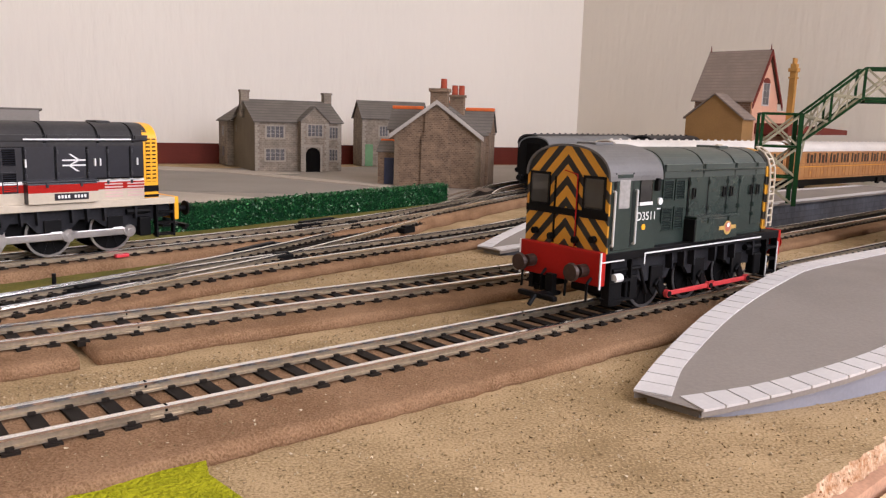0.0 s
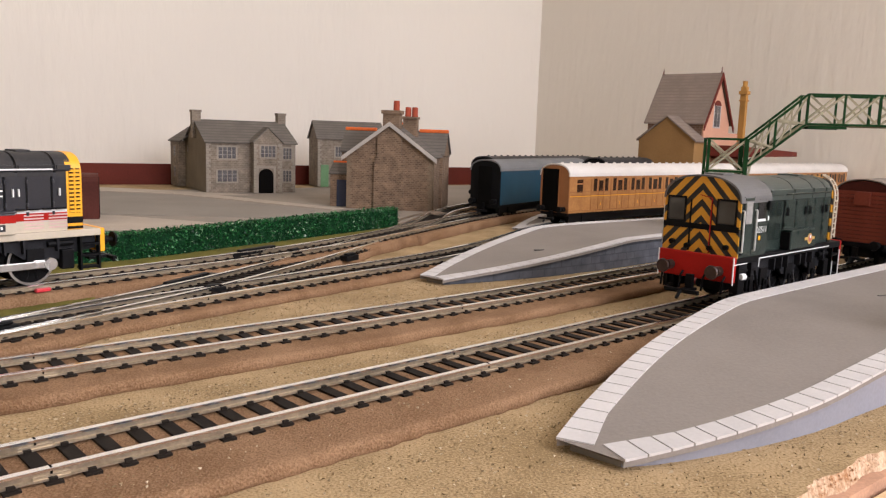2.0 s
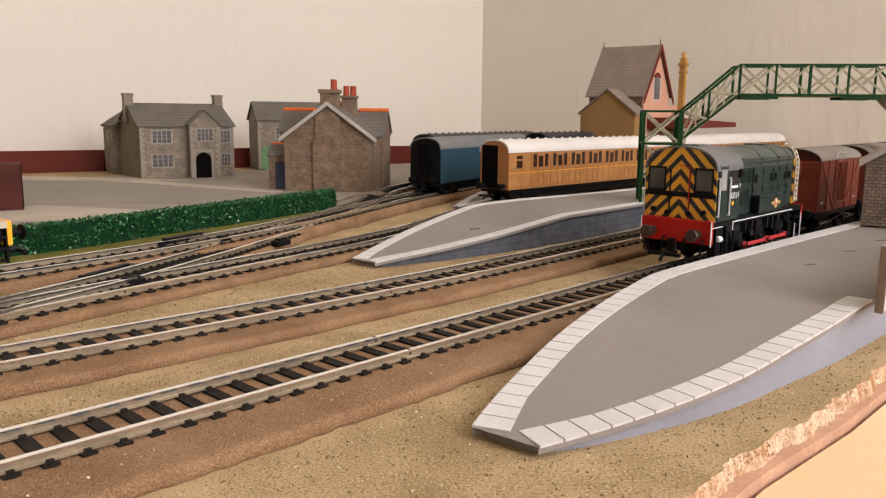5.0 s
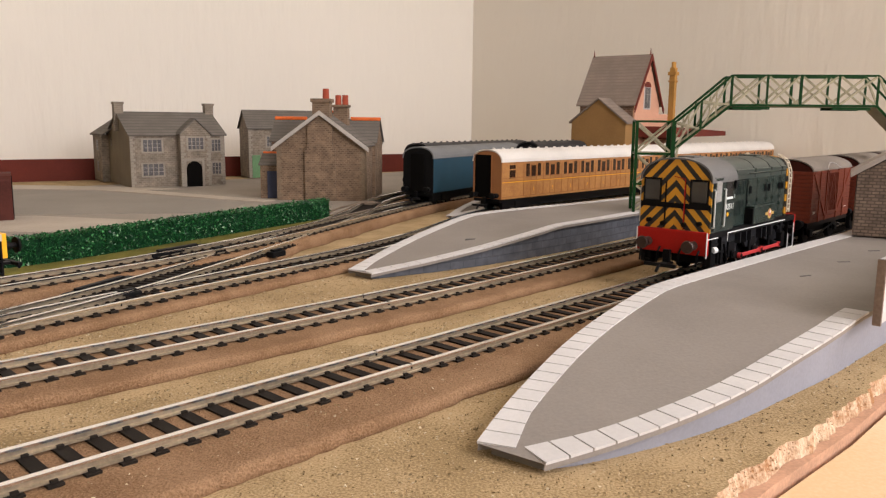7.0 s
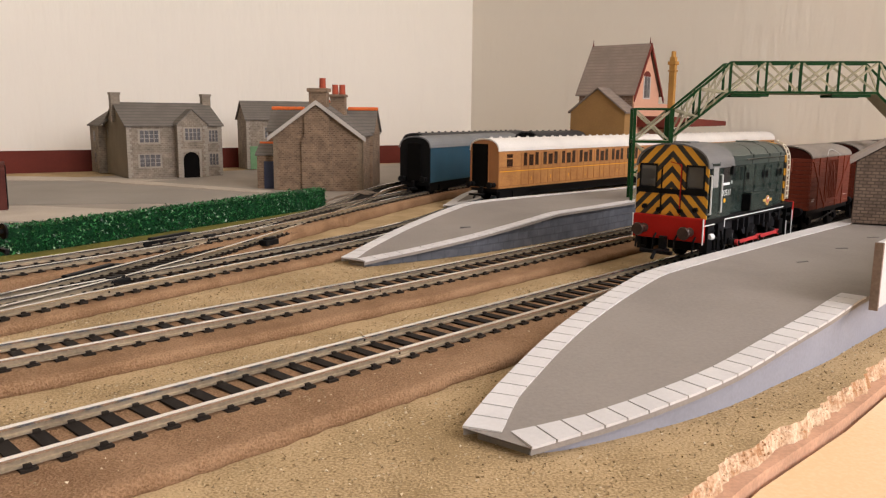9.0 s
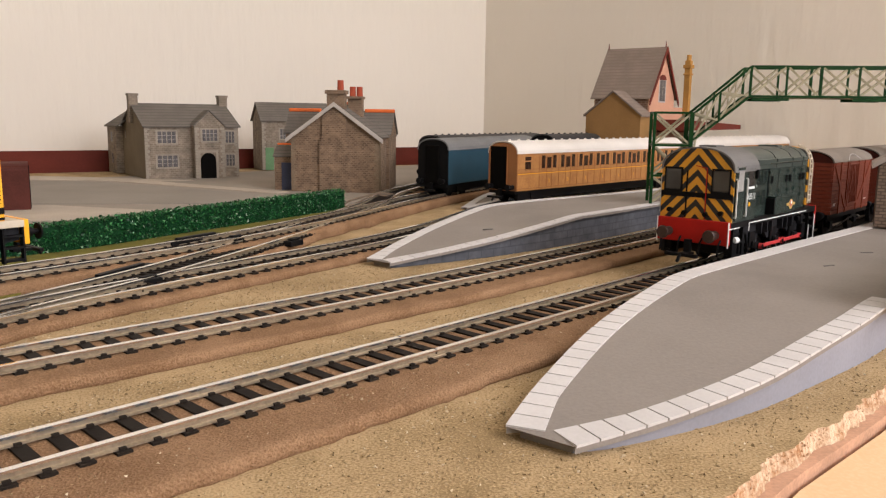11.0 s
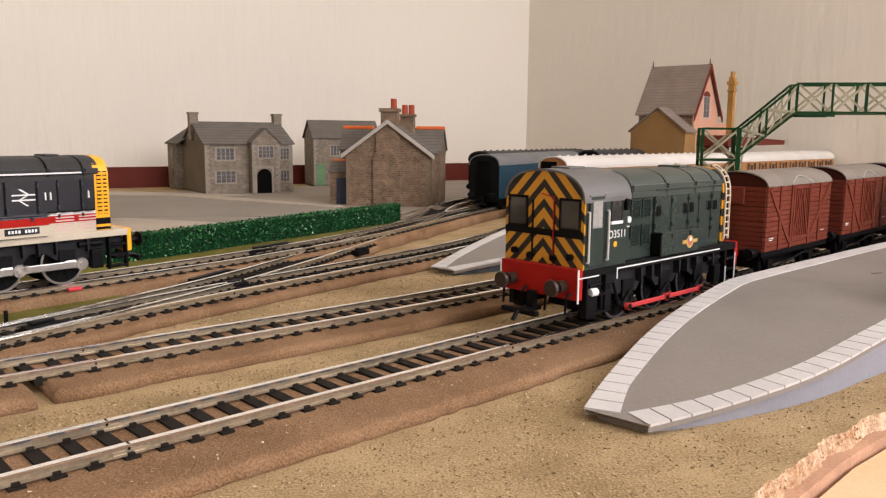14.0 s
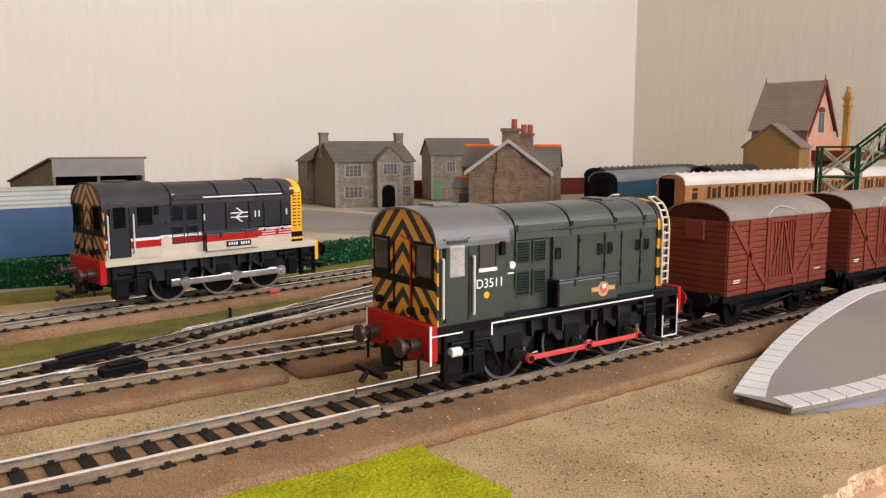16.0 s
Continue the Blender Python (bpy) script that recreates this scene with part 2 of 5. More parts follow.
def room():
    def wall(name, a, b, thick, holes=()):
        d = (b - a)
        length = d.length
        d.normalize()
        m = Matrix.Translation(a) @ Matrix.Rotation(math.atan2(d.y, d.x), 4, "Z")
        bm = bmesh.new()
        z0, z1 = -0.75, 1.6
        if holes:
            x0, x1, h0, h1 = holes
            for r in ((0, x0, z0, z1), (x1, length, z0, z1), (x0, x1, z0, h0), (x0, x1, h1, z1)):
                box(bm, r[0], r[1], 0, thick, r[2], r[3], k=1)
        else:
            box(bm, 0, length, 0, thick, z0, z1, k=1)
        ob = part(name, bm, WALLPAPER)
        ob.matrix_basis = m
        return tagged(ob, "cream painted embossed wallpaper wall", "wall", kind="structure")
    far, right = A + ALONG * 3.0, A + TOWARD * 2.8
    wall("wall_back", far, A, 0.1)
    wall("wall_side", A, right, 0.1, (1.40, 2.30, 0.30, 1.50))
    wall("wall_front", right, right + ALONG * 3.0, 0.1, (0.23, 1.13, 0.30, 1.50))
    wall("wall_end", right + ALONG * 3.0, far, 0.1)
    for name, z, mat in (("ceiling", 1.6, CEILING), ("floor", -0.8, CARPET)):
        bm = bmesh.new()
        pts = [A - ALONG * 0.1 - TOWARD * 0.1, right - ALONG * 0.1 + TOWARD * 0.1, right + ALONG * 3.1 + TOWARD * 0.1, far + ALONG * 0.1 - TOWARD * 0.1]
        flat(bm, [(p.x, p.y) for p in pts], z, z + 0.05)
        tagged(part(name, bm, mat), "plain " + mat.name, name, kind="structure")
    # window frame in the front wall, out of view, with an area lamp for daylight
    n = Matrix.Translation(right) @ Matrix.Rotation(math.atan2(ALONG.y, ALONG.x), 4, "Z")
    w = thing("window_1", n, "white painted window frame, added out of view", "window", kind="structure")
    paint = material("white gloss paint", (0.8, 0.8, 0.78), 0.35, vary=0.02, bump=0)
    for x0, x1, z0, z1 in ((0.23, 0.27, 0.30, 1.50), (1.09, 1.13, 0.30, 1.50), (0.66, 0.70, 0.34, 1.46), (0.27, 1.09, 0.30, 0.34), (0.27, 1.09, 1.46, 1.50)):
        part("window_frame", box(bmesh.new(), x0, x1, 0.03, 0.08, z0, z1, k=1), paint, w)
    lamp = bpy.data.lights.new("window_light", "AREA")
    lamp.shape, lamp.size, lamp.size_y, lamp.energy, lamp.color = "RECTANGLE", 0.82, 1.1, 35.5, (0.97, 0.92, 0.96)
    lo = new("window_light", lamp)
    at = right + ALONG * 0.68 + Vector((0, 0, 0.90)) - TOWARD * 0.02
    lo.matrix_basis = look(at, at - TOWARD)
    # second area lamp, added to shade forms from the right; its window is unseen
    side = lamp.copy()
    side.energy = 19.5
    lo = new("window_light", side)
    inward = Vector((TOWARD.y, -TOWARD.x, 0))
    at = A + TOWARD * 1.85 + Vector((0, 0, 0.90)) + inward * 0.02
    lo.matrix_basis = look(at, at + inward)
    n = Matrix.Translation(A) @ Matrix.Rotation(math.atan2(TOWARD.y, TOWARD.x), 4, "Z")
    w = thing("window_2", n, "white painted window frame, added out of view", "window", kind="structure")
    for x0, x1, z0, z1 in ((1.40, 1.44, 0.30, 1.50), (2.26, 2.30, 0.30, 1.50), (1.83, 1.87, 0.34, 1.46), (1.44, 2.26, 0.30, 0.34), (1.44, 2.26, 1.46, 1.50)):
        part("window_frame", box(bmesh.new(), x0, x1, 0.03, 0.08, z0, z1, k=1), paint, w)


room()


# ---- the baseboard ----
EDGE_U = (-1.3, 0.0, 0.15, 0.21, 0.26, 0.32, 1.3)
EDGE_V = (0.150, 0.0605, 0.0558, 0.0530, 0.0460, 0.0412, 0.012)


def edge_line(u):
    return float(np.interp(u, EDGE_U, EDGE_V))


def edge_v(u):
    """The broken near edge of the board."""
    return edge_line(u) + 0.0022 * noise.noise(Vector((u * 85, 2, 0))) + 0.0012 * noise.noise(Vector((u * 290, 5, 0))) + 0.0006 * noise.noise(Vector((u * 900, 7, 0)))


def board():
    n = 260
    us = [-1.3 + 2.6 * i / n for i in range(n + 1)]
    us = [u for u in us if u < -0.1] + [-0.1 + 0.0015 * i for i in range(500)] + [u for u in us if 0.65 < u < 1.06]
    bm = bmesh.new()
    near = [P(u, edge_v(u)) for u in us]
    top, low, back = [], [], []
    for u, p in zip(us, near):
        q = P(u, edge_v(u) + 0.0012)
        top.append(bm.verts.new((q.x, q.y, 0)))
        low.append(bm.verts.new((p.x, p.y, -0.0045)))
    fv = [bm.verts.new((p.x, p.y, 0)) for p in (A + ALONG * 0.01 + TOWARD * 0.01, A + ALONG * 2.2 + TOWARD * 0.01)]
    bm.faces.new(top + fv)
    for i in range(len(us) - 1):
        f = bm.faces.new((top[i], low[i], low[i + 1], top[i + 1]))
        f.material_index = 1
    # crumbs of plaster along the break
    rnd = random.Random(4)
    for i in range(650):
        u = rnd.uniform(-0.05, 0.5)
        c = P(u, edge_v(u) + rnd.uniform(-0.0008, 0.0012), rnd.uniform(-0.0035, 0.0003))
        r = bmesh.ops.create_icosphere(bm, subdivisions=1, radius=rnd.uniform(0.00012, 0.00034))
        for v in r["verts"]:
            v.co = c + v.co * rnd.uniform(0.6, 1.3)
            for f in v.link_faces:
                f.material_index = 1
    tagged(part("ground", bm, [SAND, PLASTER]), "sandy scatter covered baseboard with a broken near edge", "baseboard", kind="structure")
    bm = bmesh.new()
    sweep(bm, [P(u, edge_line(u) - 0.0045) for u in (-1.0, 0.0, 0.15, 0.205, 0.215, 0.255, 0.265, 0.315, 0.325, 0.9)], [(-0.012, -0.0046), (-0.0018, -0.0046), (-0.0018, -0.014), (-0.012, -0.014)])
    tagged(part("batten", bm, PINKWOOD), "reddish sawn wooden batten under the board's edge", "batten", kind="structure")
    bm = bmesh.new()
    flat(bm, [P(u, v).to_2d()[:] for u, v in [(u, edge_line(u) - 0.0042) for u in (-1.0, *EDGE_U[1:6], 0.9)] + [(0.9, -0.25), (-1.0, -0.25)]], -0.026, -0.0070)
    tagged(part("pine_shelf", bm, PINE), "pale pine shelf board under the layout", "shelf", kind="structure")


board()


def patch(name, pts, z0, z1, mat, label, category, uv=True):
    bm = bmesh.new()
    flat(bm, [P(*p).to_2d()[:] for p in pts] if uv else pts, z0, z1)
    return tagged(part(name, bm, mat), label, category, kind="structure")


# the yard behind the hedge, its road and pale paths
patch("yard", [(-0.07, 0.98), (-0.22, 0.46), (0.1, 0.452), (0.33, 0.446), (0.44, 0.468), (0.50, 0.49), (0.66, 0.52), (1.05, 0.55), (1.08, 0.79)], -0.002, 0.0012, YARD, "grey card yard", "yard")
patch("path", [(-0.41, 0.93), (-0.33, 0.925), (-0.215, 0.915), (-0.17, 0.93), (-0.20, 0.945), (-0.255, 0.955), (-0.33, 0.975), (-0.42, 0.98)], 0.0012, 0.0017, PATHWAY, "pale card footpath", "path", False)
patch("path", [(-0.235, 0.935), (-0.055, 0.80), (-0.065, 0.785), (-0.255, 0.915)], 0.0012, 0.0018, PATHWAY, "pale card footpath", "path", False)
patch("path", [(-0.34, 0.66), (-0.23, 0.68), (-0.12, 0.64), (-0.14, 0.58), (-0.34, 0.60)], 0.0012, 0.0017, PATHWAY, "pale card forecourt", "path", False)
patch("road", [(-0.42, 0.91), (-0.26, 0.90), (-0.08, 0.775), (-0.09, 0.70), (-0.20, 0.69), (-0.42, 0.70)], 0.0012, 0.0016, ROAD, "mid grey card road", "road", False)
# olive verges
patch("verge", [(-0.1, 0.445), (0.1, 0.425), (0.2, 0.412), (0.3, 0.414), (0.45, 0.445), (0.5, 0.475), (0.44, 0.485), (0.3, 0.452), (-0.1, 0.466)], -0.001, 0.0018, GRASS, "olive scatter verge beside the hedge", "grass")
patch("verge", [(-0.15, 0.273), (0.0, 0.2765), (0.05, 0.2857), (0.085, 0.2940), (0.117, 0.310), (0.14, 0.323), (0.165, 0.338), (0.14, 0.3405), (0.05, 0.3360), (-0.15, 0.3285)], -0.001, 0.0026, GRASS, "olive scatter between the tracks", "grass")
patch("moss_patch", [(0.074, 0.136), (0.0785, 0.1465), (0.045, 0.1475), (-0.02, 0.147), (-0.1, 0.15), (-0.1, 0.10), (0.05, 0.092), (0.0735, 0.106)], -0.001, 0.0016, MOSS, "bright green scatter patch", "grass")


# red backboard along the foot of the wall
def backboard():
    bm = bmesh.new()
    a, b = Vector((-1.6, 0.457, 0)), Vector((0.20, 1.324, 0))
    n = Vector((-0.434, 0.901, 0))
    flat(bm, [(a.x, a.y), (b.x, b.y), ((b + n * 0.006).x, (b + n * 0.006).y), ((a + n * 0.006).x, (a + n * 0.006).y)], 0.0, 0.027)
    tagged(part("backboard", bm, REDBOARD), "dark red painted low board along the wall", "board", kind="structure")


backboard()

# ---- tracks ----
T1 = [(u, 0.1793 - 0.098 * u + 0.04 * u * u) for u in (-0.3, -0.15, 0.0, 0.1, 0.2, 0.3, 0.4, 0.5, 0.65, 0.9)]
T2 = [(-0.3, 0.27), (-0.15, 0.261), (0.0, 0.2525), (0.12, 0.2386), (0.2, 0.2287), (0.3, 0.2191), (0.4, 0.2135), (0.5, 0.209), (0.65, 0.206), (0.9, 0.205)]
T3 = [(-0.3, 0.2715), (-0.15, 0.2625), (-0.06, 0.2615), (0.0, 0.2660), (0.05, 0.2748), (0.1, 0.2862), (0.15, 0.2955), (0.25, 0.306), (0.36, 0.3175), (0.43, 0.333), (0.50, 0.357), (0.56, 0.3735), (0.68, 0.366), (0.9, 0.351)]
T4 = [(-0.3, 0.332), (-0.15, 0.339), (0.0, 0.3455), (0.1, 0.3500), (0.174, 0.3540), (0.232, 0.3592), (0.289, 0.3682), (0.356, 0.385), (0.45, 0.416), (0.555, 0.449), (0.68, 0.471), (0.95, 0.50)]
CROSS = [(0.075, 0.2815), (0.13, 0.2945), (0.2, 0.315), (0.27, 0.343), (0.33, 0.370), (0.37, 0.389)]
SIDING = [(0.40, 0.399), (0.47, 0.436), (0.54, 0.482), (0.62, 0.515), (0.95, 0.56)]
RAIL = [(-0.0011, 0), (0.0011, 0), (0.0011, 0.0004), (0.0004, 0.0007), (0.0004, 0.0016), (0.00085, 0.0018), (0.00085, 0.0024), (0.00070, 0.0025), (-0.00070, 0.0025), (-0.00085, 0.0024), (-0.00085, 0.0018), (-0.0004, 0.0016), (-0.0004, 0.0007), (-0.0011, 0.0004)]


def sleeper_mesh():
    bm = box(bmesh.new(), -1.7, 1.7, -11.4, 11.4, -1.6, 0)
    for y in (-8.75, 8.75):
        for s in (-1, 1):
            box(bm, -0.8, 0.8, y + s * 1.2 - 0.5, y + s * 1.2 + 0.5, -0.1, 0.6)
    return mesh(bm, "sleeper", SLEEPER)


SLEEPER_MESH = sleeper_mesh()


def line(name, pts, top, a=0.0, b=1.0, pitch=0.0077, label=""):
    """Rails and sleepers of one line; top is the rail's head."""
    n = 160
    c = curve(pts, n)
    t = thing(name, pose(0, 0, 0), label or "nickel silver rails on black plastic sleepers", "railway track", "model railway tracks")
    c = c[int(a * n):int(b * n) + 1]
    base = top - 0.0025
    places = [P(u, v, base) for u, v in c]
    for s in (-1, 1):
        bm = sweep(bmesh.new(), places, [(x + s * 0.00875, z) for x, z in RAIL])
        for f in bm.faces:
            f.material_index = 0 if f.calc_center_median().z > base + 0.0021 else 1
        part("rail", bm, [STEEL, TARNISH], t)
    run, nxt = 0.0, 0.004
    rnd = random.Random(len(name) + int(1e4 * pts[0][1]))
    for p, q in zip(places, places[1:]):
        d = (q - p)
        while nxt < run + d.length:
            o = p + d * ((nxt - run) / d.length)
            ob = new("sleeper", SLEEPER_MESH)
            ob.parent = t
            ob.matrix_basis = Matrix.Translation((o.x, o.y, base)) @ Matrix.Rotation(math.atan2(d.y, d.x) + rnd.uniform(-0.02, 0.02), 4, "Z")
            nxt += pitch
        run += d.length
    return t


def bed(pts, top, near, far, a=0.0, b=1.0, seed=1, low=0.0, label="brown foam ballast strip"):
    """The foam strip under a line, with a soft uneven edge; near and far are its half widths at the foot."""
    c = curve(pts, 500)
    c = c[int(a * 500):int(b * 500) + 1]
    rnd = random.Random(seed)
    bm = bmesh.new()
    rings = []
    h = top - 0.0025 - 0.0006
    for i, (u, v) in enumerate(c):
        j = min(i, len(c) - 2)
        du, dv = c[j + 1][0] - c[j][0], c[j + 1][1] - c[j][1]
        l = math.hypot(du, dv)
        w = 0.0020 * noise.noise(Vector((u * 45, seed, 0))) + 0.0010 * noise.noise(Vector((u * 230, seed, 3)))
        w2 = 0.0012 * noise.noise(Vector((u * 60, seed + 9, 0)))
        row = []
        for x, z in ((near - 0.0009 + w, low - 0.001), (near - 0.0004 + w, low + 0.0003), (near + w, low + 0.0008), (near - 0.0003 + w, h * 0.72), (near - 0.0010 + w, h * 0.93), (near - 0.0022 + w * 0.8, h), (near - 0.006, h), (0, h), (-far + 0.005, h), (-far + 0.0028 + w2, h * 0.9), (-far + w2, low - 0.001)):
            z += 0.0003 * noise.noise(Vector((u * 300, x * 300, seed)))
            q = P(u + dv / l * x, v - du / l * x)
            row.append(bm.verts.new((q.x, q.y, z)))
        rings.append(row)
    for r, q in zip(rings, rings[1:]):
        for k in range(len(r) - 1):
            bm.faces.new((r[k], r[k + 1], q[k + 1], q[k]))
    bm.faces.new(rings[0])
    bm.faces.new(rings[-1][::-1])
    return tagged(part("ballast", bm, FOAM, smooth=True), label, "ballast", kind="structure")


TOP, TOP4 = 0.0068, 0.0098
line("railway_track", T1, TOP)
line("railway_track", T2, TOP)
line("railway_track", T3, TOP + 0.0003)
line("railway_track", T4, TOP4)
line("crossover", CROSS, 0.0076, pitch=0.0056, label="crossover rails and blades between two tracks")
line("railway_track", SIDING, TOP4, label="siding rails curving behind the stone house")
bed(T1, TOP, 0.0300, 0.0145, seed=1)
bed(T2, TOP, 0.0250, 0.0145, 0.0, 0.3215, seed=2)
bed(T2, TOP, 0.0235, 0.0145, 0.3255, 1.0, seed=3)
bed(T3, TOP, 0.0175, 0.0125, seed=4)
bed(CROSS, 0.0072, 0.014, 0.014, seed=7)
bed(T4, TOP4, 0.0165, 0.020, seed=5)
bed(SIDING, TOP4, 0.02, 0.02, seed=6)


def grains():
    """Loose scatter over the sand and the foam: crumbs far too many to count."""
    rnd = random.Random(21)
    verts, faces = [], []
    c2u, c2v = zip(*T2)
    c3u, c3v = zip(*T3)
    for i in range(64000):
        far = i >= 16000
        u = rnd.uniform(-0.02, 0.72 if far else 0.45)
        c = 0.1793 - 0.098 * u + 0.04 * u * u
        c2, c3 = np.interp(u, c2u, c2v), np.interp(u, c3u, c3v)
        v = rnd.uniform(c + 0.015, c3 - 0.018) if far else rnd.uniform(edge_v(u) + 0.003, c - 0.0125)
        lift = 0.0
        if far:
            if -0.029 < v - c2 < 0.0150:
                continue
        elif v - c > -0.0255:
            lift = 0.0036
            if rnd.random() < 0.55:
                continue
        elif v - c > -0.0315:
            continue
        p, r = P(u, v, lift), rnd.uniform(0.00018, 0.00055)
        n = len(verts)
        for k in range(4):
            verts.append(p + Vector((rnd.gauss(0, 1), rnd.gauss(0, 1), rnd.gauss(0, 0.6))).normalized() * r + Vector((0, 0, r * 0.3)))
        faces += [(n, n + 1, n + 2), (n, n + 1, n + 3), (n, n + 2, n + 3), (n + 1, n + 2, n + 3)]
    me = bpy.data.meshes.new("scatter")
    me.from_pydata(verts, [], faces)
    m = bpy.data.materials.new("loose sandy crumbs")
    m.use_nodes = True
    nt = m.node_tree
    g, rp = nt.nodes.new("ShaderNodeNewGeometry"), nt.nodes.new("ShaderNodeValToRGB")
    for pos, col in ((0.0, (0.21, 0.145, 0.075)), (0.35, (0.26, 0.18, 0.085)), (0.75, (0.43, 0.31, 0.165)), (1.0, (0.66, 0.55, 0.38))):
        e = rp.color_ramp.elements[0] if pos == 0 else rp.color_ramp.elements[-1] if pos == 1 else rp.color_ramp.elements.new(pos)
        e.position, e.color = pos, (*col, 1)
    nt.links.new(g.outputs["Random Per Island"], rp.inputs[0])
    nt.links.new(rp.outputs[0], nt.nodes["Principled BSDF"].inputs["Base Color"])
    nt.nodes["Principled BSDF"].inputs["Roughness"].default_value = 0.9
    me.materials.append(m)
    tagged(new("scatter", me), "loose sandy crumbs on the ground", "scatter", kind="stuff")


grains()

# ---- platforms ----
def platform(label, left, right, z, slabs, width=0.0072, left_to=1.0, right_to=1.0, wall=None):
    """A platform with a ramp: edges as (u, v) lines, z the height along u, white slabs along both edges."""
    t = thing("platform", pose(0, 0, 0), label, "platform", "station platforms")
    n = 60
    L, R = curve(left, n), curve(right, n)
    lip, inset = 0.0017, 0.0021
    bm = bmesh.new()
    cols = []
    for i, ((a, b), (c, d)) in enumerate(zip(L, R)):
        back = 0.0028 if i == 0 else 0.0
        row = []
        for u, v, sign in ((a, b, -1), (c, d, 1)):
            h = z(u)
            ring = [(u + back, v + sign * inset, -0.001), (u + back, v + sign * inset, max(h - lip, 0.0006)), (u, v, max(h - lip, 0.0006)), (u, v, h)]
            row += ring if sign < 0 else ring[::-1]
        cols.append([bm.verts.new((*P(u, v).to_2d(), h)) for u, v, h in row])
    for r, q in zip(cols, cols[1:]):
        for k, mi in ((0, 1), (1, 1), (2, 0), (3, 0), (4, 0), (5, 1), (6, 1)):
            bm.faces.new((r[k], r[k + 1], q[k + 1], q[k])).material_index = mi
    bm.faces.new(cols[0]).material_index = 0
    bm.faces.new(cols[-1][::-1]).material_index = 1
    part("deck", bm, [TARMAC, wall or SLATEBLUE], t)
    for edge, other, upto in ((L, R, left_to), (R, L, right_to)):
        # slabs of even length along the edge
        e = [Vector((*P(u, v).to_2d(), z(u))) for u, v in edge]
        o = [Vector((*P(u, v).to_2d(), z(u))) for u, v in other]
        cum = [0.0]
        for a, b in zip(e, e[1:]):
            cum.append(cum[-1] + (b - a).length)

        def at(s, off, up):
            i = min(max(np.searchsorted(cum, s) - 1, 0), len(e) - 2)
            x = (s - cum[i]) / (cum[i + 1] - cum[i])
            p = e[i].lerp(e[i + 1], x)
            inw = (o[i].lerp(o[i + 1], x) - p)
            d = (e[i + 1] - e[i]).normalized()
            side = Vector((-d.y, d.x, 0)).normalized()
            if side.dot(inw) < 0:
                side = -side
            if off > 0:
                off = min(off + 0.0019 * max(0.0, 1 - s / 0.02), inw.length * 0.5)
            return p + side * off + Vector((0, 0, up))
        total = cum[-1] * upto
        m = int(total / slabs)
        for i in range(m):
            a, b = i * slabs + 0.00024, (i + 1) * slabs - 0.00024
            sb = bmesh.new()
            q = [at(a, -0.0003, 0), at(b, -0.0003, 0), at(b, width, 0), at(a, width, 0)]
            lo = [sb.verts.new(p + Vector((0, 0, -0.0002))) for p in q]
            hi = [sb.verts.new(p + Vector((0, 0, 0.0005))) for p in q]
            sb.faces.new(lo)
            sb.faces.new(hi)
            for k in range(4):
                sb.faces.new((lo[k], lo[(k + 1) % 4], hi[(k + 1) % 4], hi[k]))
            part("edging_slab", sb, WHITE, t)
    return t


def ramp1(u):
    return 0.0030 + 0.0140 * min(1, max(0, (u - 0.178) / 0.135))


def ramp2(u):
    return 0.0030 + 0.0140 * min(1, max(0, (u - 0.311) / 0.139))


# this platform's wall colour is raised to carry the window light on it
platform("grey card platform with white slab edging and a pointed ramp", [(0.1763, 0.1065), (0.1930, 0.1115), (0.2115, 0.1158), (0.2430, 0.1218), (0.2680, 0.1244), (0.2930, 0.1253), (0.3180, 0.1250), (0.3430, 0.1232), (0.3900, 0.1190), (0.4623, 0.1120), (0.5404, 0.1035), (0.62, 0.095), (0.85, 0.075)],
         [(0.1766, 0.0881), (0.1848, 0.0841), (0.1996, 0.0772), (0.2152, 0.0711), (0.2350, 0.0650), (0.2674, 0.0592), (0.3042, 0.0534), (0.3240, 0.0515), (0.3711, 0.0468), (0.4339, 0.043), (0.5058, 0.039), (0.62, 0.031), (0.85, 0.02)], ramp1, 0.0066, width=0.0074, right_to=0.226, wall=material("blue-grey card with painted light", (0.27, 0.27, 0.30), 0.7, vary=0.08, scale=40, bump=0.1))
platform("grey card island platform with white slab edging", [(0.3125, 0.2878), (0.3396, 0.2961), (0.3722, 0.3051), (0.4058, 0.3118), (0.4366, 0.3160), (0.4700, 0.3190), (0.5037, 0.3163), (0.5647, 0.306), (0.6377, 0.2953), (0.85, 0.275)],
         [(0.3123, 0.2717), (0.3295, 0.2665), (0.3453, 0.2612), (0.3631, 0.2567), (0.3822, 0.2522), (0.4047, 0.2488), (0.4289, 0.2457), (0.4571, 0.2433), (0.4891, 0.2414), (0.5355, 0.2400), (0.63, 0.236), (0.85, 0.228)], ramp2, 0.0072, width=0.0062)
platform("small grey card platform ramp between two coaches", [(0.540, 0.4046), (0.58, 0.418), (0.66, 0.425), (0.85, 0.43)], [(0.541, 0.400), (0.565, 0.394), (0.66, 0.393), (0.85, 0.388)], lambda u: 0.0020 + 0.0150 * min(1, max(0, (u - 0.545) / 0.13)), 0.0072, width=0.006)
# near-black colour; where an opening is meant it paints the shade inside
DARK = material("near-black fill", (0.005, 0.0045, 0.004), 0.8, vary=0.2, bump=0)


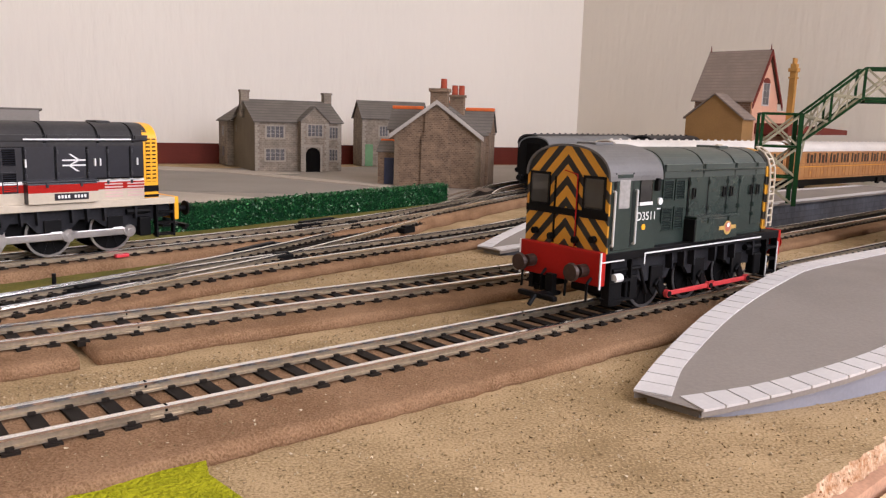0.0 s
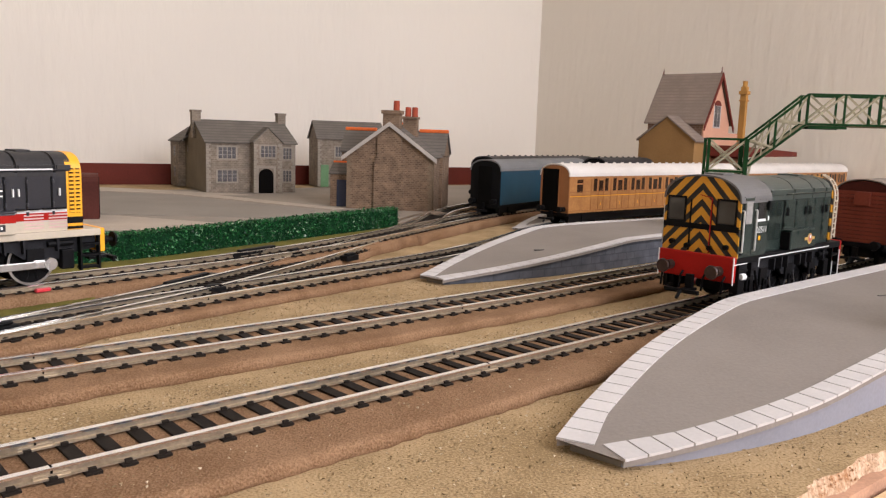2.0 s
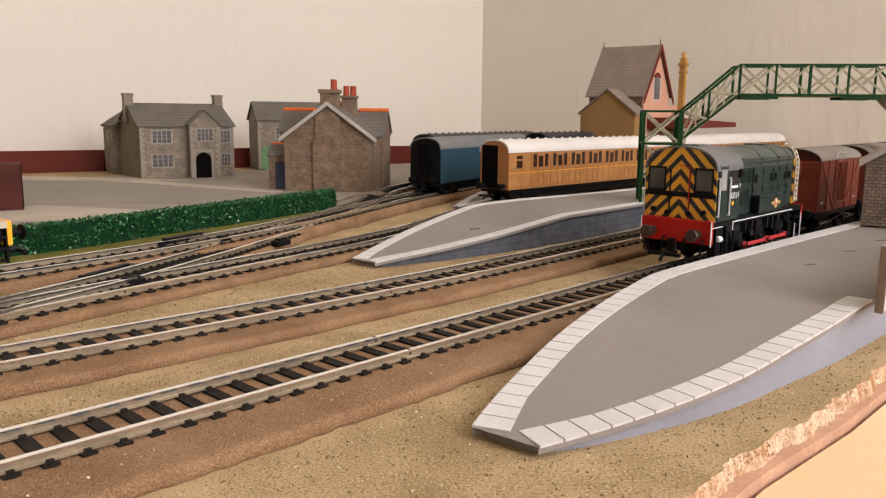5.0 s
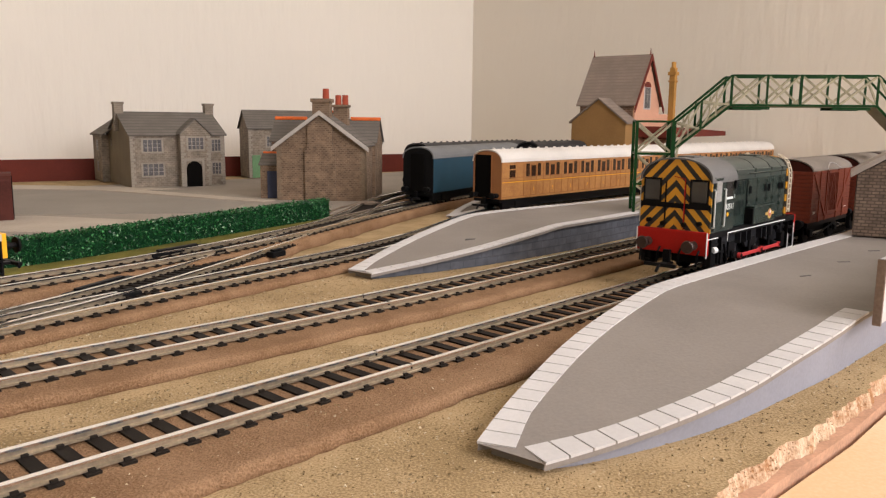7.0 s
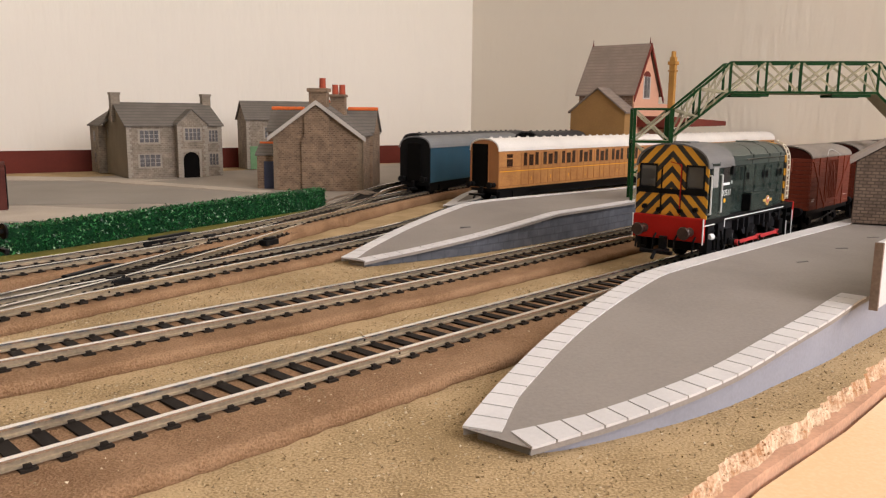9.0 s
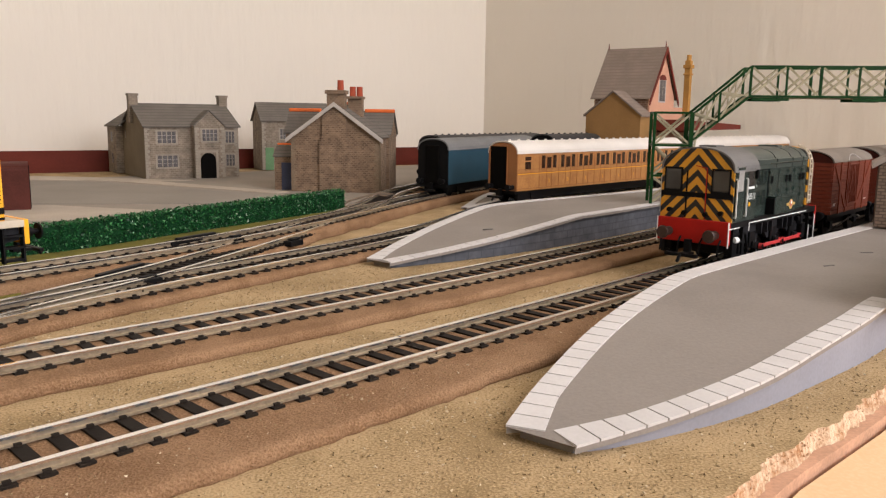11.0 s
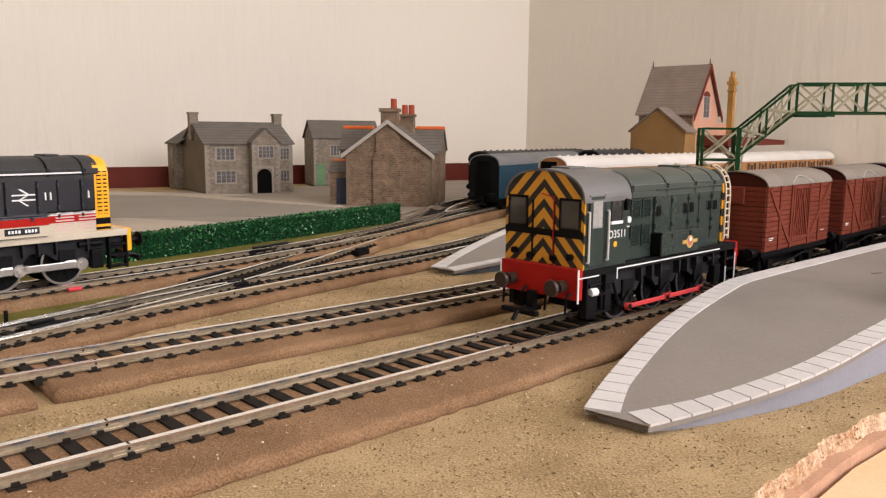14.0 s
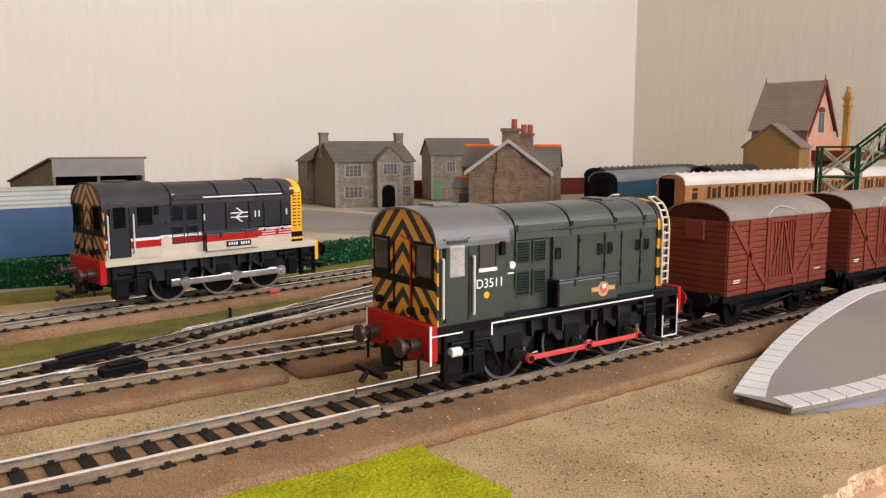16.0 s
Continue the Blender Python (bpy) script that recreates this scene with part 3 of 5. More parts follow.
def hatch(u, v, z, a):
    bm = bmesh.new()
    box(bm, -3, 3, -0.5, 0.5, -0.6, 0.25, bevel=0.1)
    ob = part("platform_plate", bm, material("grey plate", (0.12, 0.11, 0.10), 0.6))
    ob.matrix_basis = Matrix.Translation(P(u, v, z)) @ Matrix.Rotation(radians(a), 4, "Z")
    tagged(ob, "small grey cast plate let into the platform", "plate")


hatch(0.3772, 0.0859, 0.017, 20)
hatch(0.4256, 0.0818, 0.017, 5)
hatch(0.4718, 0.0779, 0.017, 5)
hatch(0.395, 0.272, 0.0118, 10)

# ---- hedge ----
def hedge():
    c = curve([(-0.12, 0.512), (0.05, 0.480), (0.13, 0.452), (0.21, 0.431), (0.305, 0.443), (0.39, 0.456), (0.466, 0.470)], 140)
    rnd = random.Random(8)
    pts = [P(u, v) for u, v in c]
    bm = bmesh.new()
    sweep(bm, pts, [(-0.0042, -0.001), (0.0042, -0.001), (0.0042, 0.0155), (-0.0042, 0.0155)])
    verts, faces = [v.co.copy() for v in bm.verts], []
    bm.verts.index_update()
    faces = [[v.index for v in f.verts] for f in bm.faces]
    bm.free()
    core = len(faces)
    for i in range(34000):
        k = rnd.randrange(len(pts) - 1)
        p = pts[k].lerp(pts[k + 1], rnd.random())
        d = (pts[k + 1] - pts[k]).normalized()
        s = Vector((d.y, -d.x, 0))
        if rnd.random() < 0.65:
            o = s * (0.0047 * rnd.choice((1, 1, -1)) + rnd.gauss(0, 0.0005)) + Vector((0, 0, rnd.uniform(0.0, 0.0168)))
        else:
            o = s * rnd.uniform(-0.005, 0.005) + Vector((0, 0, 0.0163 + rnd.gauss(0, 0.0005)))
        if k > len(pts) - 3:
            o += d * 0.0008
        n = len(verts)
        r = rnd.uniform(0.0005, 0.0013)
        for _ in range(3):
            verts.append(p + o + Vector((rnd.gauss(0, 1), rnd.gauss(0, 1), rnd.gauss(0, 1))).normalized() * r)
        faces.append([n, n + 1, n + 2])
    me = bpy.data.meshes.new("hedge")
    me.from_pydata(verts, [], faces)
    m = bpy.data.materials.new("green flock leaves")
    m.use_nodes = True
    nt = m.node_tree
    g, rp = nt.nodes.new("ShaderNodeNewGeometry"), nt.nodes.new("ShaderNodeValToRGB")
    for pos, col in ((0.0, (0.003, 0.022, 0.006)), (0.40, (0.008, 0.068, 0.016)), (0.78, (0.021, 0.145, 0.036)), (0.95, (0.065, 0.25, 0.08))):
        e = rp.color_ramp.elements[0] if pos == 0 else rp.color_ramp.elements.new(pos)
        e.position, e.color = pos, (*col, 1)
    # the palest leaf colour paints glints on the foliage
    rp.color_ramp.elements[-1].position = 1.0
    rp.color_ramp.elements[-1].color = (0.5, 0.58, 0.45, 1)
    nt.links.new(g.outputs["Random Per Island"], rp.inputs[0])
    nt.links.new(rp.outputs[0], nt.nodes["Principled BSDF"].inputs["Base Color"])
    nt.nodes["Principled BSDF"].inputs["Roughness"].default_value = 0.34
    nt.nodes["Principled BSDF"].inputs["Specular IOR Level"].default_value = 0.3
    me.materials.append(m)
    me.materials.append(HEDGE)
    me.polygons.foreach_set("material_index", [1 if k < core else 0 for k in range(len(faces))])
    ob = new("hedge", me)
    tagged(ob, "clipped dark green flock hedge with pale painted glints", "hedge", kind="stuff")


hedge()

# ---- paints ----
GREEN = material("dark green satin paint", (0.025, 0.037, 0.031), 0.27, vary=0.12, scale=90, bump=0.05)
ROOFGREY = material("grey satin roof", (0.115, 0.112, 0.108), 0.42, vary=0.12, scale=80, bump=0.05)
BLACK = material("black plastic", (0.0058, 0.0056, 0.0058), 0.5, vary=0.3, bump=0.1)
CHAR = material("charcoal satin paint", (0.017, 0.017, 0.021), 0.33, vary=0.15, bump=0.05)
CHARROOF = material("dark grey roof", (0.045, 0.043, 0.042), 0.5, vary=0.15, bump=0.05)
RED = material("signal red paint", (0.36, 0.014, 0.009), 0.47, vary=0.08, bump=0.05)
PALE = material("white paint", (0.75, 0.75, 0.72), 0.45, vary=0.04, bump=0.03)
BEIGE = material("beige paint", (0.52, 0.45, 0.34), 0.45, vary=0.06, bump=0.05)
BROWNMETAL = material("oily brown metal", (0.05, 0.028, 0.02), 0.45, 0.3, vary=0.3)
YELLOW = material("warning yellow paint", (0.85, 0.40, 0.01), 0.4, vary=0.06, bump=0.05)
SILVER = material("bare metal", (0.6, 0.58, 0.55), 0.3, 0.95, vary=0.1, bump=0.05)
GLASS = material("dark cab glass", (0.03, 0.029, 0.027), 0.08, vary=0.2, bump=0, scale=30)
WINGREY = material("pale clear glazing", (0.30, 0.29, 0.27), 0.12, vary=0.25, bump=0, scale=60)
VAN = material("bauxite brown paint", (0.158, 0.037, 0.021), 0.47, vary=0.18, scale=90, bump=0.1)
VANROOF = material("grey-brown van roof", (0.215, 0.182, 0.150), 0.6, vary=0.15, bump=0.1)
# mottled tone paints reflections and the pale interior into opaque glass
ENDGLASS = material("mottled cab glazing", (0.075, 0.072, 0.066), 0.05, vary=0.5, bump=0, scale=22, fine=60)
CREST = material("gold transfer", (0.42, 0.27, 0.08), 0.5, vary=0.3, bump=0)


FRAMEGREY = material("dull black frame paint", (0.020, 0.020, 0.022), 0.5, vary=0.3, bump=0.1)
PINKWHITE = material("pale pink slats", (0.60, 0.42, 0.38), 0.5, vary=0.1, bump=0)


def wasp(name, yellow, period, k=1.0):
    """Painted chevrons that rise to the middle of an end."""
    m = material(name, yellow, 0.42, vary=0.07, bump=0.04)
    nt = m.node_tree
    b = nt.nodes["Principled BSDF"]
    tc, sp = nt.nodes.new("ShaderNodeTexCoord"), nt.nodes.new("ShaderNodeSeparateXYZ")
    ab, mu, ad, di, fr, lt = (nt.nodes.new("ShaderNodeMath") for _ in range(6))
    for n, op in ((ab, "ABSOLUTE"), (mu, "MULTIPLY"), (ad, "ADD"), (di, "DIVIDE"), (fr, "FRACT"), (lt, "LESS_THAN")):
        n.operation = op
    mu.inputs[1].default_value, di.inputs[1].default_value, lt.inputs[1].default_value = k, period, 0.46
    nt.links.new(tc.outputs["Object"], sp.inputs[0])
    nt.links.new(sp.outputs["Y"], ab.inputs[0])
    nt.links.new(ab.outputs[0], mu.inputs[0])
    nt.links.new(sp.outputs["Z"], ad.inputs[0])
    nt.links.new(mu.outputs[0], ad.inputs[1])
    nt.links.new(ad.outputs[0], di.inputs[0])
    nt.links.new(di.outputs[0], fr.inputs[0])
    nt.links.new(fr.outputs[0], lt.inputs[0])
    mix = nt.nodes.new("ShaderNodeMix")
    mix.data_type = "RGBA"
    nt.links.new(lt.outputs[0], mix.inputs[0])
    nt.links.new(b.inputs["Base Color"].links[0].from_socket, mix.inputs[6])
    mix.inputs[7].default_value = (0.012, 0.011, 0.01, 1)
    nt.links.new(mix.outputs[2], b.inputs["Base Color"])
    return m


WASP = wasp("yellow and black chevrons", (0.62, 0.29, 0.015), 0.0066, 1.05)
WASPDULL = wasp("orange and black chevrons", (0.50, 0.22, 0.02), 0.0058, 1.05)


def arch(half, low, eave, top, n=10, p=2.0):
    """An end outline: upright sides, rounded roof."""
    pts = [(-half, low)]
    for i in range(n + 1):
        a = math.pi * (1 - i / n)
        c, s = math.cos(a), math.sin(a)
        pts.append((half * math.copysign(abs(c) ** (2 / p), c), eave + (top - eave) * abs(s) ** (2 / p)))
    pts.append((half, low))
    return pts


def shell(bm, half, low, eave, top, x0, x1, p=2.0, thick=0.8, n=12):
    """A roof skin over an arch from x0 to x1."""
    out = arch(half, low, eave, top, n, p)[1:-1]
    inn = arch(half - thick, low, eave - 0.01, top - thick, n, p)[1:-1]
    prism(bm, out + inn[::-1], "x", x0, x1)
    return bm


def wheelset(parent, x, r, y, rim, spoked=True):
    """Two wheels on an axle; its own origin is the axle, so that it can turn."""
    bm = bmesh.new()
    for s in (-1, 1):
        rod(bm, (0, s * y, 0), (0, s * (y + 2.2), 0), r, 28)
        rod(bm, (0, s * (y + 2.2), 0), (0, s * (y + 2.5), 0), r * 0.82, 24)
    rod(bm, (0, -y, 0), (0, y, 0), 1.4, 10)
    w = part("wheelset", bm, BLACK, parent)
    w.location = Vector((x, 0, r)) * 0.001
    for s in (-1, 1):
        t = bmesh.new()
        n = 28
        for a, b in ((r * 1.005, r * 0.90),):
            ra = [[t.verts.new(Vector((q * math.cos(2 * math.pi * i / n), s * yy, q * math.sin(2 * math.pi * i / n))) * 0.001) for i in range(n)] for q, yy in ((a, y + 2.25), (a, y + 2.6), (b, y + 2.6), (b, y + 2.3))]
            for g, h in zip(ra, ra[1:]):
                for i in range(n):
                    t.faces.new((g[i], g[(i + 1) % n], h[(i + 1) % n], h[i]))
        part("tyre", t, rim, w, "bright metal tyre" if rim is SILVER else "")
        if spoked:
            t = bmesh.new()
            for i in range(10):
                a = 2 * math.pi * i / 10
                rod(t, (0, s * (y + 2.5), 0), (r * 0.85 * math.cos(a), s * (y + 2.5), r * 0.85 * math.sin(a)), 0.45, 5)
            rod(t, (0, s * (y + 2.3), 0), (0, s * (y + 3.2), 0), 2.0, 12)
            part("spokes", t, BLACK, w)
    return w


def buffer(parent, x, y, z, way, mat, head=3.3):
    bm = bmesh.new()
    rod(bm, (x, y, z), (x + way * 3.5, y, z), 2.0, 14)
    rod(bm, (x + way * 3.5, y, z), (x + way * 6, y, z), 1.1, 10)
    rod(bm, (x + way * 6, y, z), (x + way * 7, y, z), head, 18, r2=head * 0.9)
    part("buffer", bm, mat, parent)


def coupling(parent, x, way):
    bm = bmesh.new()
    box(bm, min(x, x + way * 9), max(x, x + way * 9), -2, 2, 5.2, 6.4, 0.3)
    box(bm, min(x + way * 8, x + way * 10), max(x + way * 8, x + way * 10), -7.5, 7.5, 5.0, 6.6, 0.3)
    box(bm, min(x + way * 2, x + way * 4), max(x + way * 2, x + way * 4), -1.5, 1.5, 5, 12)
    rod(bm, (x + way * 10, 0, 6), (x + way * 12.5, 0, 3.2), 0.8, 6)
    part("coupling", bm, BLACK, parent)


def words(name, text, size, m, mat, parent, label=""):
    cu = bpy.data.curves.new(name, "FONT")
    cu.body, cu.size, cu.extrude, cu.align_x, cu.align_y = text, size, 0.00004, "CENTER", "CENTER"
    cu.materials.append(mat)
    ob = new(name, cu)
    ob.parent = parent
    ob.matrix_basis = m
    if label:
        ob["label"] = label
    return ob


def shunter(name, m, label, body, roof, end, rods, rim, intercity):
    """A six-coupled diesel shunter: cab at x = 0, bonnet towards +x, millimetres over the rail."""
    t = thing(name, m, label, "locomotive", "shunting locomotives")
    # running plate and frames
    part("running_plate", boxes((0, 106, -16.6, 16.6, 17.4, 20.2), bevel=0.3), BEIGE if intercity else BLACK, t)
    for s in (-1, 1):
        bm = bmesh.new()
        prism(bm, [(1, 17.4), (105, 17.4), (105, 12), (97, 11), (90, 8.6), (76, 9.5), (72, 12.5), (66, 13), (62, 8.6), (50, 8.6), (46, 13), (40, 13), (37, 8.6), (24, 8.6), (18, 11), (8, 8), (1, 10)], "y", s * 12.0, s * 13.4)
        part("frame", bm, FRAMEGREY, t)
        for x in (30.6, 55.5, 80.4):
            part("hornblock", boxes((x - 3.4, x + 3.4, *sorted((s * 13.4, s * 14.4)), 6.0, 13.5), bevel=0.3), BLACK, t)
        for x in (36, 43, 49, 62, 68, 75, 88):
            part("gusset", prism(bmesh.new(), [(x, 17.3), (x + 1.2, 17.3), (x + 0.9, 12), (x + 0.3, 12)], "y", s * 13.4, s * 16), FRAMEGREY, t)
        for x0, z0, x1, z1 in ((4, 3, 10, 10.5), (12, 4, 18, 12), (90, 4.5, 95, 12.5)):
            part("sandbox", boxes((x0, x1, *sorted((s * 12.5, s * 16)), z0, z1), bevel=0.5), BLACK, t)
        for a, b, r in (((6, s * 15, 14), (20, s * 15, 14), 0.7), ((20, s * 15, 14), (24, s * 15, 5), 0.6), ((85, s * 14.5, 15), (95, s * 14.5, 15), 1.2)):
            part("pipe", rod(bmesh.new(), a, b, r, 8), BLACK, t)
        # steps under the nose
        bm = bmesh.new()
        for z in (4.0, 9.0, 13.5):
            box(bm, 97.5, 105.5, *sorted((s * 12.5, s * 16.6)), z, z + 0.9)
        box(bm, 97.3, 98.1, *sorted((s * 14, s * 16.4)), 3.4, 17.4)
        box(bm, 105, 105.8, *sorted((s * 14, s * 16.4)), 3.4, 17.4)
        part("steps", bm, BLACK, t)
        # steps under the cab
        bm = bmesh.new()
        for z in (4.5, 10.5):
            box(bm, 3, 13, *sorted((s * 13, s * 16.8)), z, z + 0.8)
        for x in (2.6, 13):
            box(bm, x, x + 0.7, *sorted((s * 15, s * 16.8)), 4, 17.4)
        part("cab_steps", bm, BLACK, t)
    # solid black block added to deepen the shade under the locomotive
    part("motor_block", boxes((12, 96, -6.4, 6.4, 4.0, 17.4), bevel=0.4), BLACK, t)
    sets = [wheelset(t, x, 9.0, 7.1, rim) for x in (30.6, 55.5, 80.4)]
    for s in (-1, 1):
        for w in sets:
            bm = bmesh.new()
            box(bm, -1.6, 6.0, *sorted((s * 14.5, s * 15.6)), -1.7, 1.7, 0.5)
            rod(bm, (0, s * 9, 0), (0, s * 16, 0), 1.3, 10)
            rod(bm, (4.5, s * 15, 0), (4.5, s * 17.8, 0), 1.0, 10)
            part("crank", bm, rim if intercity else BLACK, w)
        bm = bmesh.new()
        h = 1.45 if intercity else 0.8
        box(bm, -25.5, 25.5, *sorted((s * 16.2, s * 17.1)), -h, h, 0.25)
        for x in (-24.9, 0, 24.9):
            rod(bm, (x, s * 16.0, 0), (x, s * 17.5, 0), 2.5 if intercity else 1.35, 14)
        rod(bm, (2.6, s * 16.0, 0.4), (2.6, s * 17.5, 0.4), 1.4 if intercity else 1.0, 10)
        r = part("coupling_rod", bm, rods, t)
        r.location = (0.060, 0, 0.009)
    # bonnet
    HOOD = arch(13.6, 20.2, 41.5, 50.6, 30, 2.7)
    part("bonnet", prism(bmesh.new(), HOOD, "x", 24, 96.5), body, t)
    # body green mixed lighter on top, with the roof's reflection in the colour
    hoodroof = material("sheen-lightened bonnet green", (0.040, 0.053, 0.045), 0.33, vary=0.12, bump=0.04) if not intercity else CHARROOF
    part("bonnet_roof", shell(bmesh.new(), 13.7, 20.2, 41.6, 50.9, 24, 96.0, 2.7, 0.6, 30), BLACK, t)
    for x0, x1 in ((26.5, 30.4), (31.2, 53.4), (54.4, 73.8), (74.8, 88.4), (89.4, 95.8)):
        part("roof_hatch", shell(bmesh.new(), 14.1, 20.2, 41.9, 51.4, x0, x1, 2.7, 0.6, 30), hoodroof, t)
    part("exhaust_cover", boxes((78, 84, -5, 5, 50.6, 52.0), bevel=0.4), hoodroof, t)
    for s in (-1, 1):
        for x0, x1 in ((31.6, 53.0), (54.8, 73.4), (75.2, 88.0), (89.8, 95.4)):
            part("hatch_flank", boxes((x0, x1, *sorted((s * 13.2, s * 14.35)), 43.9, 46.4), bevel=0.25), hoodroof, t)
    for y in (-12.6, 12.6):
        part("gutter_strip", boxes((26, 96, y - 0.4, y + 0.4, 45.4, 46.3)), hoodroof, t)
    for s in (-1, 1):
        y0 = s * 13.6

        def plate(name, x0, x1, z0, z1, d=0.45, mat=None, bevel=0.12, label=""):
            return part(name, boxes((x0, x1, *sorted((y0, y0 + s * d)), z0, z1), bevel=bevel), mat or body, t, label)
        for x0, x1 in ((46.5, 57.2), (58.0, 69.4), (78.3, 87.2), (88.0, 95.5)):
            plate("bonnet_door", x0, x1, 28.6 if x0 < 70 else 23.5, 43.2)
        plate("bonnet_door", 70.2, 77.6, 23.5, 43.2)
        # black strips draw the shadow lines between the doors
        for x in (46.0, 57.6, 69.8, 77.9, 87.6, 95.8):
            part("door_joint", boxes((x - 0.28, x + 0.28, *sorted((y0, y0 + s * 0.3)), 24 if x > 65 else 28.4, 43.4)), BLACK, t)
        part("grab_rail", rod(bmesh.new(), (46, y0 + s * 0.7, 44.3), (95, y0 + s * 0.7, 44.3), 0.42, 6), body, t)
        part("door_joint", boxes((46, 95.8, *sorted((y0, y0 + s * 0.3)), 43.2, 43.7)), BLACK, t)
        for x in (46.5, 58.2, 70, 78, 88):
            for z in (27.5, 31, 40):
                part("hinge", rod(bmesh.new(), (x, y0 + s * 0.7, z - 0.7), (x, y0 + s * 0.7, z + 0.7), 0.5, 6), body, t)
        for x in () if intercity else (47.6, 66.6, 71.3, 85.2, 89.6):
            bm = bmesh.new()
            z = 36.5
            for a, b in (((x, z - 1.6), (x, z + 1.6)), ((x + 1.6, z - 1.6), (x + 1.6, z + 1.6)), ((x, z + 1.6), (x + 1.6, z + 1.6)), ((x, z - 1.6), (x + 1.6, z - 1.6))):
                rod(bm, (a[0], y0 + s * 0.9, a[1]), (b[0], y0 + s * 0.9, b[1]), 0.28, 6)
            part("door_handle", bm, BLACK, t)
        # louvres
        for x0, z0, z1 in ((31, 34.5, 41.5), (38, 34.5, 41.5), (31, 24.5, 32.5), (38, 24.5, 32.5)):
            bm = bmesh.new()
            x1 = x0 + (5.6 if x0 > 35 else 6.0)
            # black sheet gives the slats a painted dark inside
            part("louvre_back", boxes((x0 + 0.2, x1 - 0.2, *sorted((y0, y0 + s * 0.2)), z0, z1)), BLACK, t)
            for e in ((x0, x0 + 0.5, z0, z1), (x1 - 0.5, x1, z0, z1), (x0 + 0.5, x1 - 0.5, z1 - 0.4, z1), (x0 + 0.5, x1 - 0.5, z0, z0 + 0.4)):
                box(bm, e[0], e[1], *sorted((y0, y0 + s * 0.55)), e[2], e[3])
            z = z0 + 0.5
            while z < z1 - 0.4:
                prism(bm, [(y0 + s * 0.2, z), (y0 + s * 0.8, z), (y0 + s * 0.2, z + 0.4)], "x", x0 + 0.4, x1 - 0.4)
                z += 0.85
            part("louvre_panel", bm, body, t)
        # battery box and its steps
        crate = part("battery_box", boxes((45.5, 72, *sorted((y0, s * 18.2)), 20.3, 28.3), bevel=0.5), body, t)
        part("box_lid", boxes((45.1, 72.4, *sorted((y0, s * 18.5)), 28.3, 29.0), bevel=0.2), body, crate)
        part("box_latch", boxes((52, 53, *sorted((s * 18.2, s * 18.6)), 26.6, 28.3), (65, 66, *sorted((s * 18.2, s * 18.6)), 26.6, 28.3)), body, crate)
        # black plate paints the shaded front end of the box
        if not intercity:
            part("box_opening", boxes((44.9, 45.6, *sorted((y0, s * 17.9)), 20.5, 28.0), bevel=0.2), BLACK, t)
        # running number, plates and crest
        if not intercity:
            bm = boxes((59.6, 63.6, *sorted((s * 18.2, s * 18.28)), 23.6, 25.0), (66.6, 70.6, *sorted((s * 18.2, s * 18.28)), 23.6, 25.0))
            rod(bm, (65.1, s * 18.2, 24.2), (65.1, s * 18.3, 24.2), 2.5, 18)
            part("crest", bm, CREST, t, "gold and red crest transfer")
            bm = rod(bmesh.new(), (65.1, s * 18.3, 24.5), (65.1, s * 18.38, 24.5), 1.75, 16)
            part("crest_ring", bm, material("faded red transfer", (0.38, 0.12, 0.09), 0.5, vary=0.3, bump=0), t)
            bm = rod(bmesh.new(), (65.3, s * 18.38, 25.1), (65.3, s * 18.42, 25.1), 0.8, 12)
            part("crest_figure", bm, PALE, t)
        bm = bmesh.new()
        rod(bm, (29.6, y0, 34.6), (29.6, y0 + s * 0.8, 34.6), 1.15, 18)
        part("lamp_lens", bm, PALE if not intercity else CHAR, t)
        bm = bmesh.new()
        rod(bm, (28.3, y0, 26), (28.3, y0 + s * 0.6, 26), 2.6, 20)
        part("filler_cover", bm, BEIGE if intercity else body, t)
        # valance line
        if not intercity:
            bm = boxes((20, 92, *sorted((s * 16.6, s * 16.75)), 18.5, 18.95))
            box(bm, 19.6, 20.1, *sorted((s * 16.6, s * 16.75)), 15.2, 18.95)
            part("white_line", bm, PALE, t)
    # cab
    CAB = arch(16.8, 20.2, 42.0, 51.8, 30, 2.3)
    part("cab", prism(bmesh.new(), CAB, "x", 0.6, 24.3), body, t)
    part("cab_end", prism(bmesh.new(), CAB, "x", 0, 0.6), end, t, "end painted with chevrons")
    bm = shell(bmesh.new(), 17.2, 20.2, 42.0, 52.4, -0.5, 26.0, 2.3, 0.7, 30)
    box(bm, 8, 17, -4, 4, 52.0, 53.0, 0.3)
    part("cab_roof", bm, roof, t)
    for y in (-11.1, 11.1):
        part("end_window", boxes((-0.25, 0.2, y - 3.6, y + 3.6, 33.2, 42.5), bevel=0.5), DARK if intercity else ENDGLASS, t, "dark end window")
        bm = bmesh.new()
        for r in ((-0.45, 0.1, y - 4.3, y - 3.6, 32.4, 43.2), (-0.45, 0.1, y + 3.6, y + 4.3, 32.4, 43.2), (-0.45, 0.1, y - 4.3, y + 4.3, 42.5, 43.2), (-0.45, 0.1, y - 4.3, y + 4.3, 32.4, 33.2)):
            box(bm, *r)
        part("window_frame", bm, BLACK, t)
    bm = bmesh.new()
    box(bm, -0.35, 0, -4.9, -4.3, 21, 42)
    box(bm, -0.35, 0, 4.3, 4.9, 21, 42)
    box(bm, -0.35, 0, -16.7, 16.7, 30.2, 32.4)
    for y, z in ((-12, 24), (12, 24), (-5, 23), (5, 23)):
        rod(bm, (-1.6, y, z), (0, y, z), 1.1, 10)
    part("end_beading", bm, BLACK, t)
